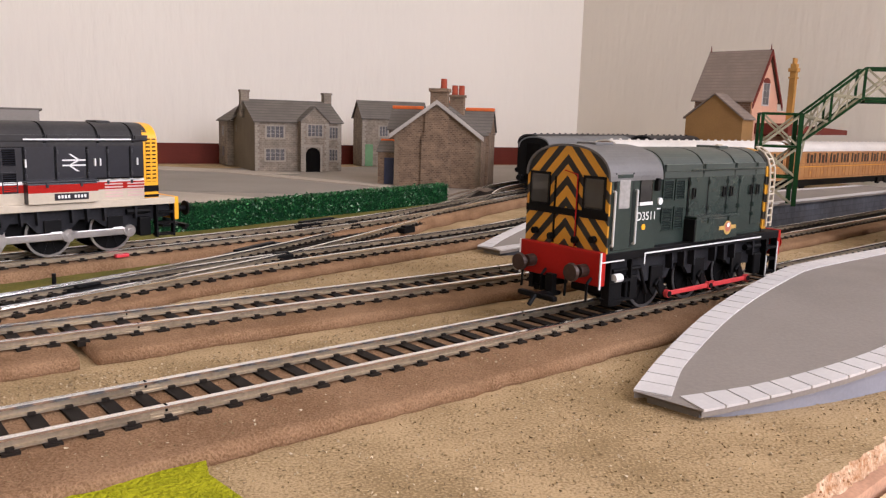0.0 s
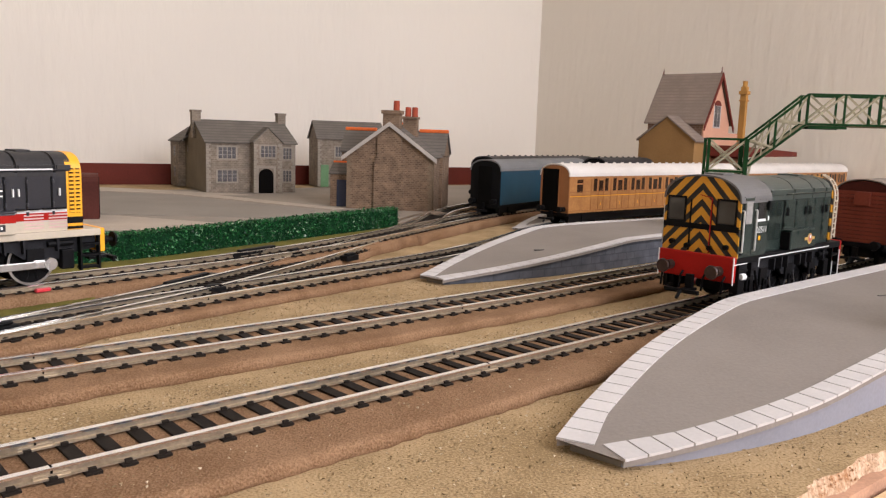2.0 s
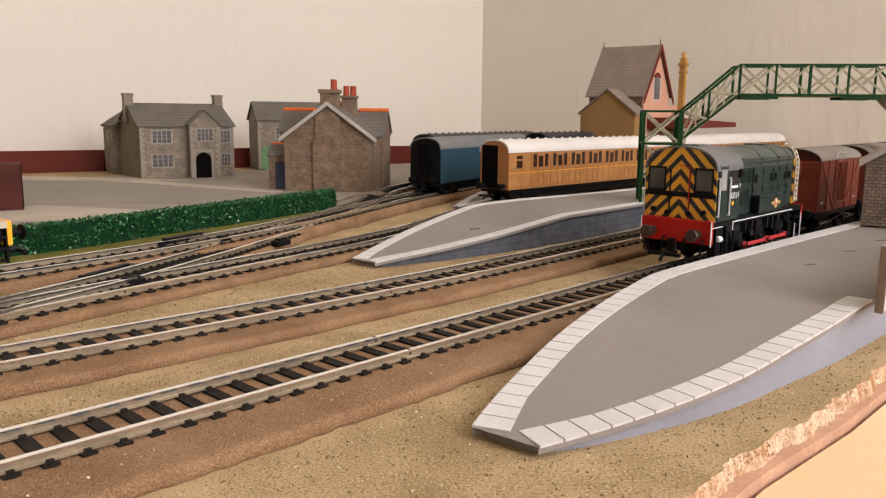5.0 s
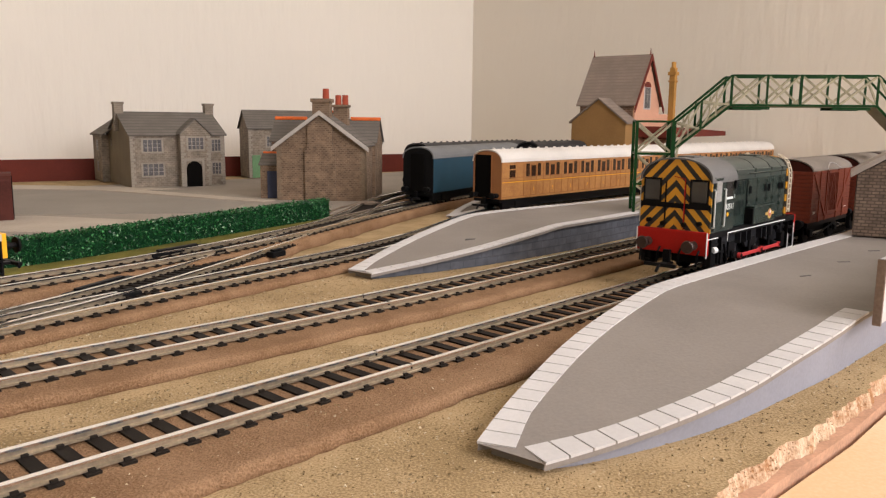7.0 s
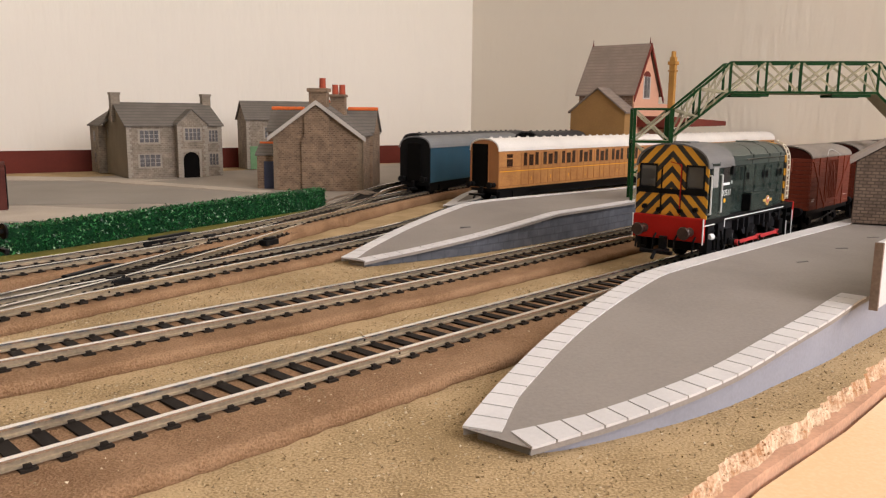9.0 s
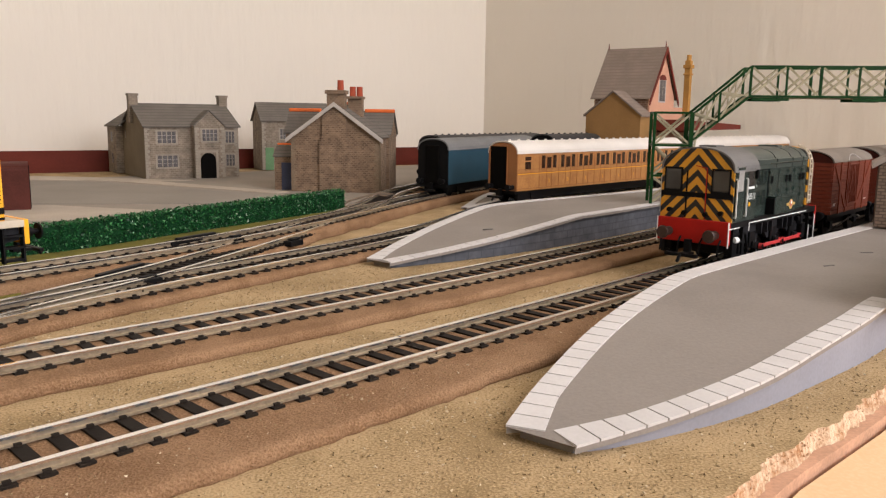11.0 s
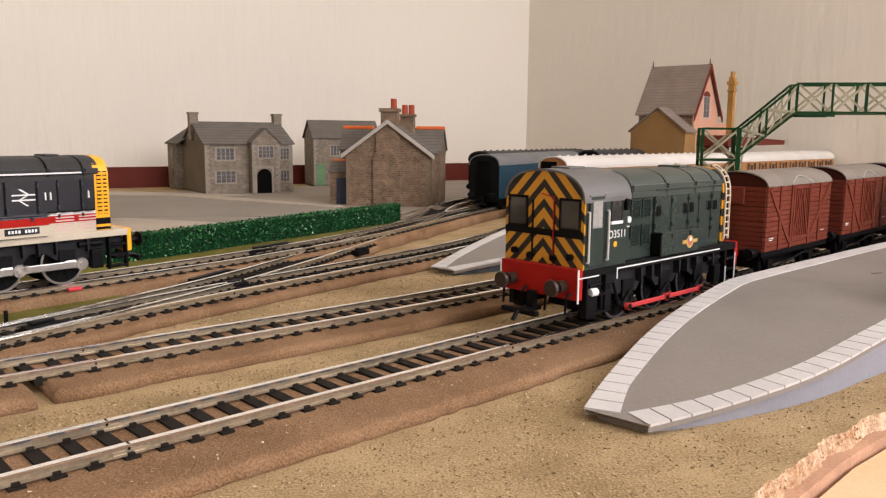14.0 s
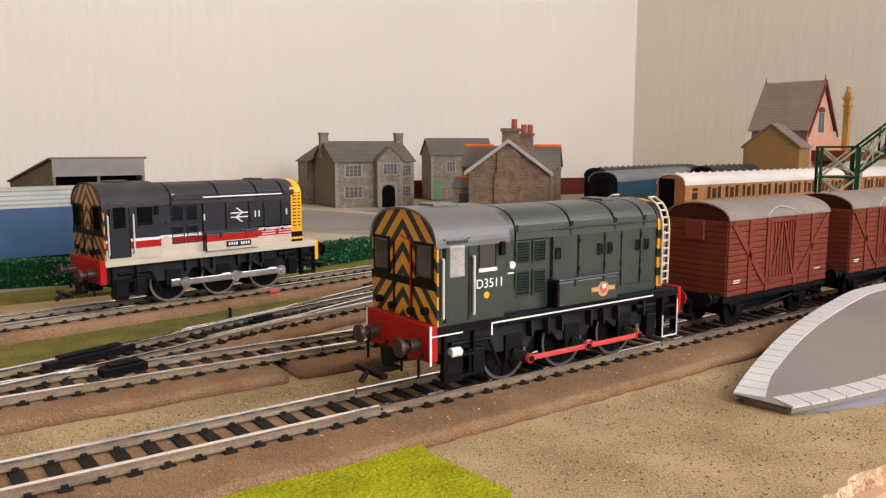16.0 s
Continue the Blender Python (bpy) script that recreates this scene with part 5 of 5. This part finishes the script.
        part("wall", prism(bmesh.new(), [(x0, 0), (x1, 0), (x1, eave), (m, ridge), (x0, eave)], "y", y0, y1), wall, t)
        sl = (ridge - eave) / (m - x0)
        for s, e in ((x0, -over), (x1, over)):
            part("roof", prism(bmesh.new(), [(s + e, eave - abs(e) * sl + 0.3), (m, ridge + 0.3), (m, ridge + skin + 0.5), (s + e, eave - abs(e) * sl + skin + 0.5)], "y", y0 - over, y1 + over), roof, t)


def casement(t, x, y, z, w, h, lights, face="y", frame=None):
    """A mullioned window on a wall that faces -y (or -x): frame, dark panes."""
    fr = frame or QUOIN
    def blk(a0, a1, d0, d1, z0, z1):
        return (a0, a1, y + d0, y + d1, z0, z1) if face == "y" else (x + d0, x + d1, a0, a1, z0, z1)
    c = x if face == "y" else y
    win = part("window", boxes(blk(c - w / 2 - 1.6, c + w / 2 + 1.6, -0.35, 0.3, z - h / 2 - 1.6, z + h / 2 + 1.6)), fr, t, "pale stone window surround")
    for i in range(lights):
        a = c - w / 2 + i * w / lights
        part("pane", boxes(blk(a + 0.5, a + w / lights - 0.5, -0.55, 0, z - h / 2, z + h / 2)), PANEGREY, win, "dull grey pane")
        b = bmesh.new()
        for k in (1, 2):
            zz = z - h / 2 + h * k / 3
            box(b, *blk(a + 0.5, a + w / lights - 0.5, -0.7, -0.3, zz - 0.12, zz + 0.12))
        part("glazing_bars", b, BARS, win)


def quoins(t, x, y, z1, wx, wy, mat=None):
    """Corner stones, long and short by turns, standing a hair proud."""
    z, i = 0.6, 0
    while z < z1 - 2:
        l = 5.0 if i % 2 else 3.0
        part("quoin", boxes((*sorted((x - wx * 0.25, x + wx * l)), *sorted((y - wy * 0.25, y + wy * (8 - l) * 0.8)), z, z + 2.8)), mat or QUOIN, t)
        z, i = z + 3.2, i + 1


def frame_xy(x, y, dx, dy, z=0.0012):
    return Matrix.Translation((x, y, z)) @ Matrix.Rotation(math.atan2(dy, dx), 4, "Z")


def stone_house():
    t = thing("stone_house", frame_xy(-0.2262, 0.9470, 0.881, 0.472), "grey stone card house with gabled porch and two chimneys", "house")
    gable_block(t, 0, 107, 0, 104, 58.5, 83, "x", STONE, SLATE)
    # facing in a browner card, painting the shade on this side gable
    part("gable_face", prism(bmesh.new(), [(0.4, 0), (103.6, 0), (103.6, 58), (52, 82), (0.4, 58)], "x", -0.4, 0.1), RENDERED, t)
    part("rear_wing", boxes((-9, 50, 103, 150, 0, 57)), STONE, t)
    part("wing_roof", prism(bmesh.new(), [(-12, 56), (20.5, 77), (53, 56), (53, 57.5), (20.5, 79), (-12, 57.5)], "y", 84, 152), SLATE, t)
    gable_block(t, 52, 86, -13, 4, 60, 76, "y", STONE, SLATE, over=1.6)
    for x, y in ((0, 0), (107, 0), (52, -13), (86, -13)):
        quoins(t, x, y, 58, 1 if x in (0, 52) else -1, 1)
    for x, z, w, n, y in ((24, 46.5, 21, 4, 0), (24, 19.5, 23, 4, 0), (97, 46.5, 11, 3, 0), (97, 19.5, 11, 3, 0), (69, 49, 18, 4, -13)):
        casement(t, x, y, z, w, 13, n)
    for y, z in ((124, 44), (124, 18)):
        casement(t, -9, y, z, 10, 12, 2, "x")
    casement(t, 0, 90, 48, 4, 9, 1, "x")
    arc = [(57.5, 0), (57.5, 20)] + [(66.5 - 9 * math.cos(math.pi * i / 10), 20 + 9 * math.sin(math.pi * i / 10)) for i in range(1, 10)] + [(75.5, 20), (75.5, 0)]
    part("doorway", prism(bmesh.new(), arc, "y", -13.4, -12.6), DARK, t, "dark arched doorway")
    part("door_surround", boxes((54.8, 57.4, -13.5, -12.8, 0, 32), (75.6, 78.2, -13.5, -12.8, 0, 32), (57.4, 75.6, -13.5, -12.8, 29.4, 32)), QUOIN, t)
    for x in (0.5, 106):
        part("chimney", boxes((x - 5, x + 5, 47, 57, 62, 93), (x - 5.8, x + 5.8, 46.2, 57.8, 93, 95.5)), STONE, t)
    return t


def brick_house():
    t = thing("brick_house", frame_xy(-0.0535, 0.8105, 0.981, -0.19), "brown brick card house with orange ridge tiles and red chimney pots", "house")
    gable_block(t, 0, 86, 0, 92, 54, 84, "y", BRICK, SLATE, over=3)
    part("chimney_breast", prism(bmesh.new(), [(28, 0), (58, 0), (58, 49), (55, 52), (55, 72), (43, 81), (31, 72), (31, 52), (28, 49)], "y", -2.2, 0), BRICK, t)
    for s in (-1, 1):
        a, b = (43, 86.2), (43 + s * 47.5, 51.5)
        part("barge_board", prism(bmesh.new(), [a, b, (b[0], b[1] - 4.2), (a[0], a[1] - 4.2)], "y", -4.4, -3.2), BARGE, t)
    for x in (0, 86):
        quoins(t, x, 0, 53, 1 if x == 0 else -1, 1, QUOINB)
    gable_block(t, -18, 89, 44, 88, 56, 77, "x", BRICK, SLATE, over=2)
    part("ridge_capping", boxes((-20, 14, 63.5, 68.5, 77.0, 80.5), bevel=0.9), ORANGE, t, "orange ridge tiles")
    part("ridge_capping", boxes((60, 91, 63.5, 68.5, 77.0, 80.5), bevel=0.9), ORANGE, t)
    part("ridge_capping", boxes((41, 45, 20, 90, 84.6, 87), bevel=0.5), ORANGE, t)
    part("chimney", boxes((35, 51.5, 2, 16, 74, 94), (33.5, 53, 0.5, 17.5, 94, 97.5)), BRICK, t)
    part("chimney", boxes((48.5, 62.5, 34, 46, 66, 90), (47.5, 63.5, 32.5, 47.5, 90, 92.5)), BRICK, t)
    for x, y, z in ((47, 9, 97.5), (52.5, 40, 92.5), (59.5, 40, 92.5)):
        part("chimney_pot", rod(bmesh.new(), (x, y, z - 0.5), (x, y, z + 9.5), 3.2, 12, r2=2.9), TERRA, t)
    gable_block(t, -21, 0.5, 14, 44, 33, 43, "x", BRICK, SLATE, over=1.5)
    part("ridge_capping", boxes((-22, 0, 27.5, 30.5, 43.5, 45.5), bevel=0.5), ORANGE, t)
    part("door", boxes((-14, -4, 13.2, 14.2, 0, 27), bevel=0.2), DOORBLUE, t, "dull blue door")
    part("downpipe", rod(bmesh.new(), (87, 2, 1), (87, 2, 53), 0.8, 8), QUOINB, t)
    return t


def rear_house():
    t = thing("grey_house", frame_xy(-0.117, 1.105, 0.93, 0.36), "plain grey stone card house with a slate roof and green door", "house")
    gable_block(t, 0, 95, 0, 50, 66, 88, "x", STONE, SLATE)
    part("door", boxes((4, 15, -0.6, 0.2, 0, 30), bevel=0.2), DOORGREEN, t, "pale green door")
    for x in (30, 62):
        casement(t, x, 0, 48, 12, 13, 3)
    quoins(t, 0, 0, 64, 1, 1)
    return t


def station_building():
    t = thing("station_building", frame_xy(0.330, 0.893, C, C), "salmon and ochre card station building with steep slate roof", "station building")
    gable_block(t, 0, 67, 0, 67, 101, 153, "y", OCHRE, SLATEB, over=3.4)
    part("gable_face", prism(bmesh.new(), [(0.4, 0), (66.6, 0), (66.6, 100), (33.5, 151), (0.4, 100)], "y", -0.6, 0.1), PINK, t)
    part("brick_side", boxes((-0.5, 0.2, 0.5, 66, 57, 100)), BRICKRED, t)
    for s in (-1, 1):
        part("barge_board", prism(bmesh.new(), [(33.5, 155), (33.5 + s * 38.5, 94), (33.5 + s * 38.5, 89), (33.5, 149)], "y", -4.8, -3.5), MAROON, t)
    for y in (-2, 69):
        part("finial", rod(bmesh.new(), (33.5, y, 153), (33.5, y, 161), 0.9, 6, r2=0.3), MAROON, t)
    part("extension", prism(bmesh.new(), [(-4.6, 0), (62, 0), (62, 78), (29, 103), (-4.6, 78)], "x", -27, -0.6), OCHRE, t)
    for e in (-7, 64.5):
        part("extension_roof", prism(bmesh.new(), [(e, 76.4), (29, 103.3), (29, 105), (e, 78.4)], "x", -29, -0.6), SLATEB, t)
    casement(t, 33, -0.6, 106, 15, 23, 2, frame=BARS)
    part("window_arch", prism(bmesh.new(), [(33 + 9.1 * math.cos(math.pi * i / 12), 118 + 6 * math.sin(math.pi * i / 12)) for i in range(13)], "y", -1.0, -0.5), MAROON, t, "dark red arch over the window")
    part("chimney", boxes((89.6, 96.4, -8.4, -1.6, 60, 143), (88.6, 97.4, -9.4, -0.6, 126, 128), (88, 98, -10, 0, 134, 138), bevel=0.3), OCHREY, t)
    for x in (91.2, 94.8):
        part("chimney_pot", rod(bmesh.new(), (x, -5, 142.5), (x, -5, 149.5), 2.0, 10), OCHREY, t)
    part("canopy", prism(bmesh.new(), [(9, 62), (186, 63), (186, 68.5), (9, 74)], "y", -39, -1.9), MAROON, t, "maroon platform canopy")
    part("canopy_bracket", boxes((23, 25, -34, -1.9, 60, 68)), MAROON, t)
    part("lower_wall", boxes((0, 102, -1.8, 34, 0, 88)), PINK, t)
    return t


stone_house()
brick_house()
rear_house()
station_building()


def shed():
    t = thing("goods_shed", frame_xy(-0.506, 0.790, 0.75, 0.66), "open-fronted grey card shed with a sloping roof", "shed")
    part("side_wall", prism(bmesh.new(), [(0, 0), (250, 0), (250, 30), (0, 62)], "x", 0, 2), RENDERED, t)
    part("back_wall", boxes((2, 96, 246, 248, 0, 30)), RENDERED, t)
    part("end_wall", prism(bmesh.new(), [(0, 0), (248, 0), (248, 30), (0, 62)], "x", 96, 98), RENDERED, t)
    part("fascia", boxes((0, 98, -3, 0, 45, 64)), material("grey card fascia", (0.26, 0.24, 0.215), 0.9, vary=0.08), t)
    part("roof", prism(bmesh.new(), [(-3, 64), (254, 29.8), (254, 31.8), (-3, 66)], "x", -3, 101), SLATE, t)
    # upright near-black sheet stands for the shade inside the shed
    part("dark_interior", boxes((3, 95, 20, 22, 0, 50)), DARK, t)
    for x in (0, 46, 95):
        part("post", boxes((x, x + 3, -2.5, 0, 0, 45)), RENDERED, t)


HUTSTONE = bricky("brown stone-course paper", (0.20, 0.142, 0.100), (0.130, 0.092, 0.066), (0.085, 0.058, 0.040), 0.0038, 0.0018, mort=0.0003)


def brick_hut():
    t = thing("platform_hut", frame_xy(0.2985, 0.437, 0.84, -0.54, 0.0178), "brown brick platform hut with a pale gabled roof", "hut")
    part("wall", prism(bmesh.new(), [(0, 0), (70, 0), (70, 34), (35, 56), (0, 34)], "y", 0, 30), HUTSTONE, t)
    for s in (-1, 1):
        a, b = (35, 57), (35 + s * 38.5, 32.5)
        part("roof", prism(bmesh.new(), [a, b, (b[0], b[1] + 3), (a[0], a[1] + 3)], "y", -2.5, 32), material("pale grey roof card", (0.36, 0.31, 0.27), 0.85, vary=0.1), t)


def fence():
    t = thing("platform_wall", frame_xy(0.1855, 0.2515, 0.745, 0.667, 0.0165), "pale grey wall along the back of the platform", "low wall")
    part("panel", boxes((0, 300, -1.0, 1.0, 0, 21), bevel=0.2), material("pale grey card", (0.55, 0.53, 0.51), 0.8, vary=0.06), t)
    part("end_post", boxes((-1.2, 0, -1.3, 1.3, -0.4, 21.0), bevel=0.2), material("brown-grey card edge", (0.20, 0.15, 0.12), 0.8), t)


def red_hut():
    t = thing("hut", frame_xy(-0.262, 0.655, 0.93, 0.37), "dark red-brown hut with arched end", "hut")
    part("body", prism(bmesh.new(), arch(15, 0, 30, 36, 10), "x", 0, 24), material("dark red-brown card", (0.075, 0.022, 0.016), 0.6, vary=0.2), t)
    part("end_panel", prism(bmesh.new(), arch(12, 1, 28, 33, 10), "x", 24, 24.6), DARK, t)


shed()
brick_hut()
fence()
red_hut()


# ---- footbridge ----
BRIDGE = material("green girder paint", (0.008, 0.040, 0.010), 0.6, vary=0.2, bump=0.05)
LATTICE = material("weathered cream lattice", (0.36, 0.325, 0.22), 0.6, vary=0.2, bump=0.05)


def footbridge():
    o, d = Vector((0.2145, 0.5585, 0)), Vector((0.971, -0.237, 0))
    m = Matrix.Translation(o) @ Matrix.Rotation(math.atan2(d.y, d.x), 4, "Z")
    t = thing("footbridge", m, "green and cream lattice girder footbridge over the lines", "footbridge")

    def beam(name, a, b, w=1.0, mat=BRIDGE):
        part(name, rod(bmesh.new(), a, b, w, 4), mat, t)
    for y in (0, 22):
        # landing tower
        for x in (0, 24.5):
            beam("post", (x, y, 17.5), (x, y, 80.5), 2.0 if x else 1.4)
        for z in (80, 58, 37):
            beam("chord", (0, y, z), (24.5, y, z))
        for z0, z1 in ((59, 79), (38, 57), (19, 36)):
            beam("brace", (1, y, z0), (23.5, y, z1), 0.95, LATTICE)
            beam("brace", (1, y, z1), (23.5, y, z0), 0.95, LATTICE)
        # flight and span
        pts = [(26, 80, 62), (42, 94, 75), (61, 111, 91.5)]
        for (x0, t0, b0), (x1, t1, b1) in zip(pts, pts[1:]):
            beam("chord", (x0, y, t0), (x1, y, t1))
            beam("chord", (x0, y, b0), (x1, y, b1))
            beam("brace", (x0, y, b0), (x1, y, t1), 0.95, LATTICE)
            beam("brace", (x0, y, t0), (x1, y, b1), 0.95, LATTICE)
            beam("brace", ((x0 + x1) / 2, y, (b0 + b1) / 2), ((x0 + x1) / 2, y, (t0 + t1) / 2), 0.6, LATTICE)
            beam("post", (x1, y, b1), (x1, y, t1))
        xs = [61, 84, 105.5, 129.5, 154]
        for x0, x1 in zip(xs, xs[1:]):
            beam("chord", (x0, y, 111), (x1, y, 111))
            beam("chord", (x0, y, 91.5), (x1, y, 91.5))
            beam("brace", (x0 + 1, y, 92), (x1 - 1, y, 110.5), 0.95, LATTICE)
            beam("brace", (x0 + 1, y, 110.5), (x1 - 1, y, 92), 0.95, LATTICE)
            beam("post", (x1, y, 91.5), (x1, y, 111), 1.2 if x1 == 105.5 else 0.9)
        beam("post", (61, y, 91.5), (61, y, 111), 1.1)
        pts = [(154, 111, 91.5), (171, 94, 75), (185, 80, 62)]
        for (x0, t0, b0), (x1, t1, b1) in zip(pts, pts[1:]):
            beam("chord", (x0, y, t0), (x1, y, t1))
            beam("chord", (x0, y, b0), (x1, y, b1))
            beam("brace", (x0, y, t0), (x1, y, b1), 0.95, LATTICE)
            beam("post", (x1, y, b1), (x1, y, t1))
        for x in (186.5, 211):
            beam("post", (x, y, 17.5), (x, y, 80.5), 1.2)
        for z in (80, 58, 37):
            beam("chord", (186.5, y, z), (211, y, z))
        for x in (74, 138):
            part("bracket", boxes((x - 12, x + 12, y - 1.0, y + 1.0, 88.6, 90.4)), BRIDGE, t)
    part("deck", boxes((61, 154, 0.8, 21.2, 90.4, 91.2)), LATTICE, t)
    part("flight", prism(bmesh.new(), [(26, 60), (61, 90), (61, 91.2), (26, 61.2)], "y", 0.8, 21.2), LATTICE, t)
    part("flight", prism(bmesh.new(), [(185, 60), (154, 90), (154, 91.4), (185, 62)], "y", 0.8, 21.2), LATTICE, t)
    part("landing", boxes((0, 24.5, 0.8, 21.2, 57, 58.6)), LATTICE, t)
    for x in (0, 24.5):
        for z in (80, 58):
            beam("tie", (x, 0, z), (x, 22, z), 0.8)
    beam("brace", (24.5, 1, 38), (30, 14, 62), 0.95, LATTICE)


footbridge()


# ---- clutter ----
def clutter():
    ob = part("rail_clip", boxes((-3, 3, -1.2, 1.2, 0, 1.6), bevel=0.4), material("red plastic clip", (0.6, 0.04, 0.05), 0.4), None)
    ob.matrix_basis = on(0.1435, 0.3395, 0.1, TOP4 - 0.0028)
    tagged(ob, "small red plastic clip beside the rail", "clip")
    ob = part("track_pin", rod(bmesh.new(), (0, 0, 0), (0, 0, 5.5), 0.8, 8), BLACK)
    ob.matrix_basis = Matrix.Translation((-0.1475, 0.3000, 0.0022))
    tagged(ob, "small black pin standing in the grass", "pin")
    for i, (u0, v0, u1, v1) in enumerate(((0.468, 0.470, 0.548, 0.478), (0.475, 0.476, 0.535, 0.470), (0.48, 0.468, 0.555, 0.486))):
        bm = bmesh.new()
        pts = [P(u0 + (u1 - u0) * k / 8, v0 + (v1 - v0) * k / 8 + 0.003 * math.sin(k * 1.3 + i), 0.003 + 0.007 * math.sin(math.pi * k / 8)) * 1000 for k in range(9)]
        for a, b in zip(pts, pts[1:]):
            rod(bm, a, b, 0.8, 6)
        tagged(part("wire", bm, material("grey-brown wire", (0.16, 0.12, 0.085), 0.6)), "loose grey-brown wire beside the siding", "wire", "loose wires")
    for u0, v0, u1, v1 in ((0.1836, 0.3220, 0.2231, 0.3391), (0.2523, 0.3720, 0.2907, 0.3800), (0.1974, 0.3075, 0.2085, 0.3085), (0.2817, 0.3600, 0.2900, 0.3615), (0.3077, 0.3439, 0.3181, 0.3458), (0.0177, 0.2768, 0.0516, 0.2846), (0.104, 0.2890, 0.117, 0.2925), (0.030, 0.2555, 0.046, 0.2575)):
        a, b = P(u0, v0), P(u1, v1)
        l = (b - a).length * 1000
        ob = part("point_motor", boxes((0, l, -2.6, 2.6, 0, 3.2), (l * 0.15, l * 0.85, -1.6, 1.6, 3.2, 4.4), bevel=0.5), BLACK)
        ob.matrix_basis = Matrix.Translation((a.x, a.y, 0.0064 if v0 > 0.355 else 0.0036)) @ Matrix.Rotation(math.atan2((b - a).y, (b - a).x), 4, "Z")
        tagged(ob, "long black plastic point motor beside the rails", "point motor", "point motors")
    ob = part("wood_strip", boxes((-26, 26, -6, 6, 0, 3.0), bevel=0.3), material("pale wood strip", (0.42, 0.33, 0.18), 0.8))
    ob.matrix_basis = on(0.048, 0.385, 0.1, 0.001)
    tagged(ob, "pale wooden strip lying by the track", "wood strip")


def joiners():
    """Bright fishplates where two lengths of rail meet, each with its dark gap."""
    for pts, u, top in ((T1, 0.0806, TOP), (T1, 0.207, TOP), (T2, 0.2616, TOP), (T2, 0.105, TOP), (T3, 0.19, TOP)):
        c = curve(pts, 400)
        i = min(range(400), key=lambda k: abs(c[k][0] - u))
        a, b = P(*c[i]), P(*c[i + 1])
        m = Matrix.Translation((a.x, a.y, top - 0.0025)) @ Matrix.Rotation(math.atan2((b - a).y, (b - a).x), 4, "Z")
        for s in (-1, 1):
            j = thing("rail_joiner", m @ Matrix.Translation((0.0008 * s, s * 0.00875, 0)), "dull metal rail joiner with a dark gap", "rail joiner", "rail joiners")
            part("plate", boxes((-3.6, 3.6, -1.3, 1.3, 0, 0.5), (-3.6, 3.6, 0.5, 0.8, 0, 1.1), (-3.6, 3.6, -0.8, -0.5, 0, 1.1)), TARNISH, j)
            part("gap", boxes((-0.22, 0.22, -0.72, 0.72, 0.9, 2.58)), DARK, j)


clutter()
joiners()


# ---- what moves ----
TIMES = [0.0, 0.5, 1.0, 1.5, 2.0, 2.5, 3.0, 3.4, 11.4, 12.0, 12.5, 13.0, 13.5, 14.0, 14.5, 15.0, 15.5, 16.0]
ALONG_LINE = [0.2205, 0.2540, 0.2855, 0.3175, 0.3470, 0.3755, 0.3895, 0.3915, 0.3915, 0.3720, 0.3385, 0.3045, 0.2700, 0.2355, 0.2005, 0.1670, 0.1325, 0.0978]


def way(t):
    """How far along the line the shunter's cab stands at t seconds."""
    ts, us = TIMES, ALONG_LINE
    i = min(max(int(np.searchsorted(ts, t)) - 1, 0), len(ts) - 2)
    h = ts[i + 1] - ts[i]
    x = (t - ts[i]) / h
    sl = [0.0 if 3.3 < ts[k] < 11.5 else (us[min(k + 1, len(us) - 1)] - us[max(k - 1, 0)]) / (ts[min(k + 1, len(us) - 1)] - ts[max(k - 1, 0)]) for k in (i, i + 1)]
    return (2 * x**3 - 3 * x**2 + 1) * us[i] + (x**3 - 2 * x**2 + x) * h * sl[0] + (3 * x**2 - 2 * x**3) * us[i + 1] + (x**3 - x**2) * h * sl[1]


def on_line(u, length):
    def v(a):
        return 0.1793 - 0.098 * a + 0.04 * a * a
    a, b = P(u, v(u), TOP), P(u + length, v(u + length), TOP)
    d = b - a
    return Matrix.Translation(a) @ Matrix.Rotation(math.atan2(d.y, d.x), 4, "Z")


def motions():
    steps = [0.1 * i for i in range(35)] + [11.4 + 0.1 * i for i in range(47)]
    train = [(SHUNTER, -0.0050, 0.1, 0.0094)] + [(v, 0.1390 + 0.0985 * i, 0.077, 0.007) for i, v in enumerate(VANS)]
    for ob, behind, length, r in train:
        # the vans wait where the shunter couples up, and leave with it
        def place(t, waits=ob is not SHUNTER):
            return ALONG_LINE[8] if waits and t < 11.4 else way(t)
        walk(ob, [(t, on_line(place(t) + behind, length)) for t in steps])
        for c in ob.children:
            if c.name.startswith("wheelset"):
                o = c.location.copy()
                walk(c, [(t, Matrix.Translation(o) @ Matrix.Rotation((place(t) - way(16.0)) / r + 0.35, 4, "Y")) for t in steps])
            if c.name.startswith("coupling_rod"):
                rows = []
                for t in steps:
                    a = (way(t) - way(16.0)) / r + 0.35
                    rows.append((t, Matrix.Translation((0.0555 + 0.0045 * math.cos(a), 0, 0.009 - 0.0045 * math.sin(a)))))
                walk(c, rows)


motions()
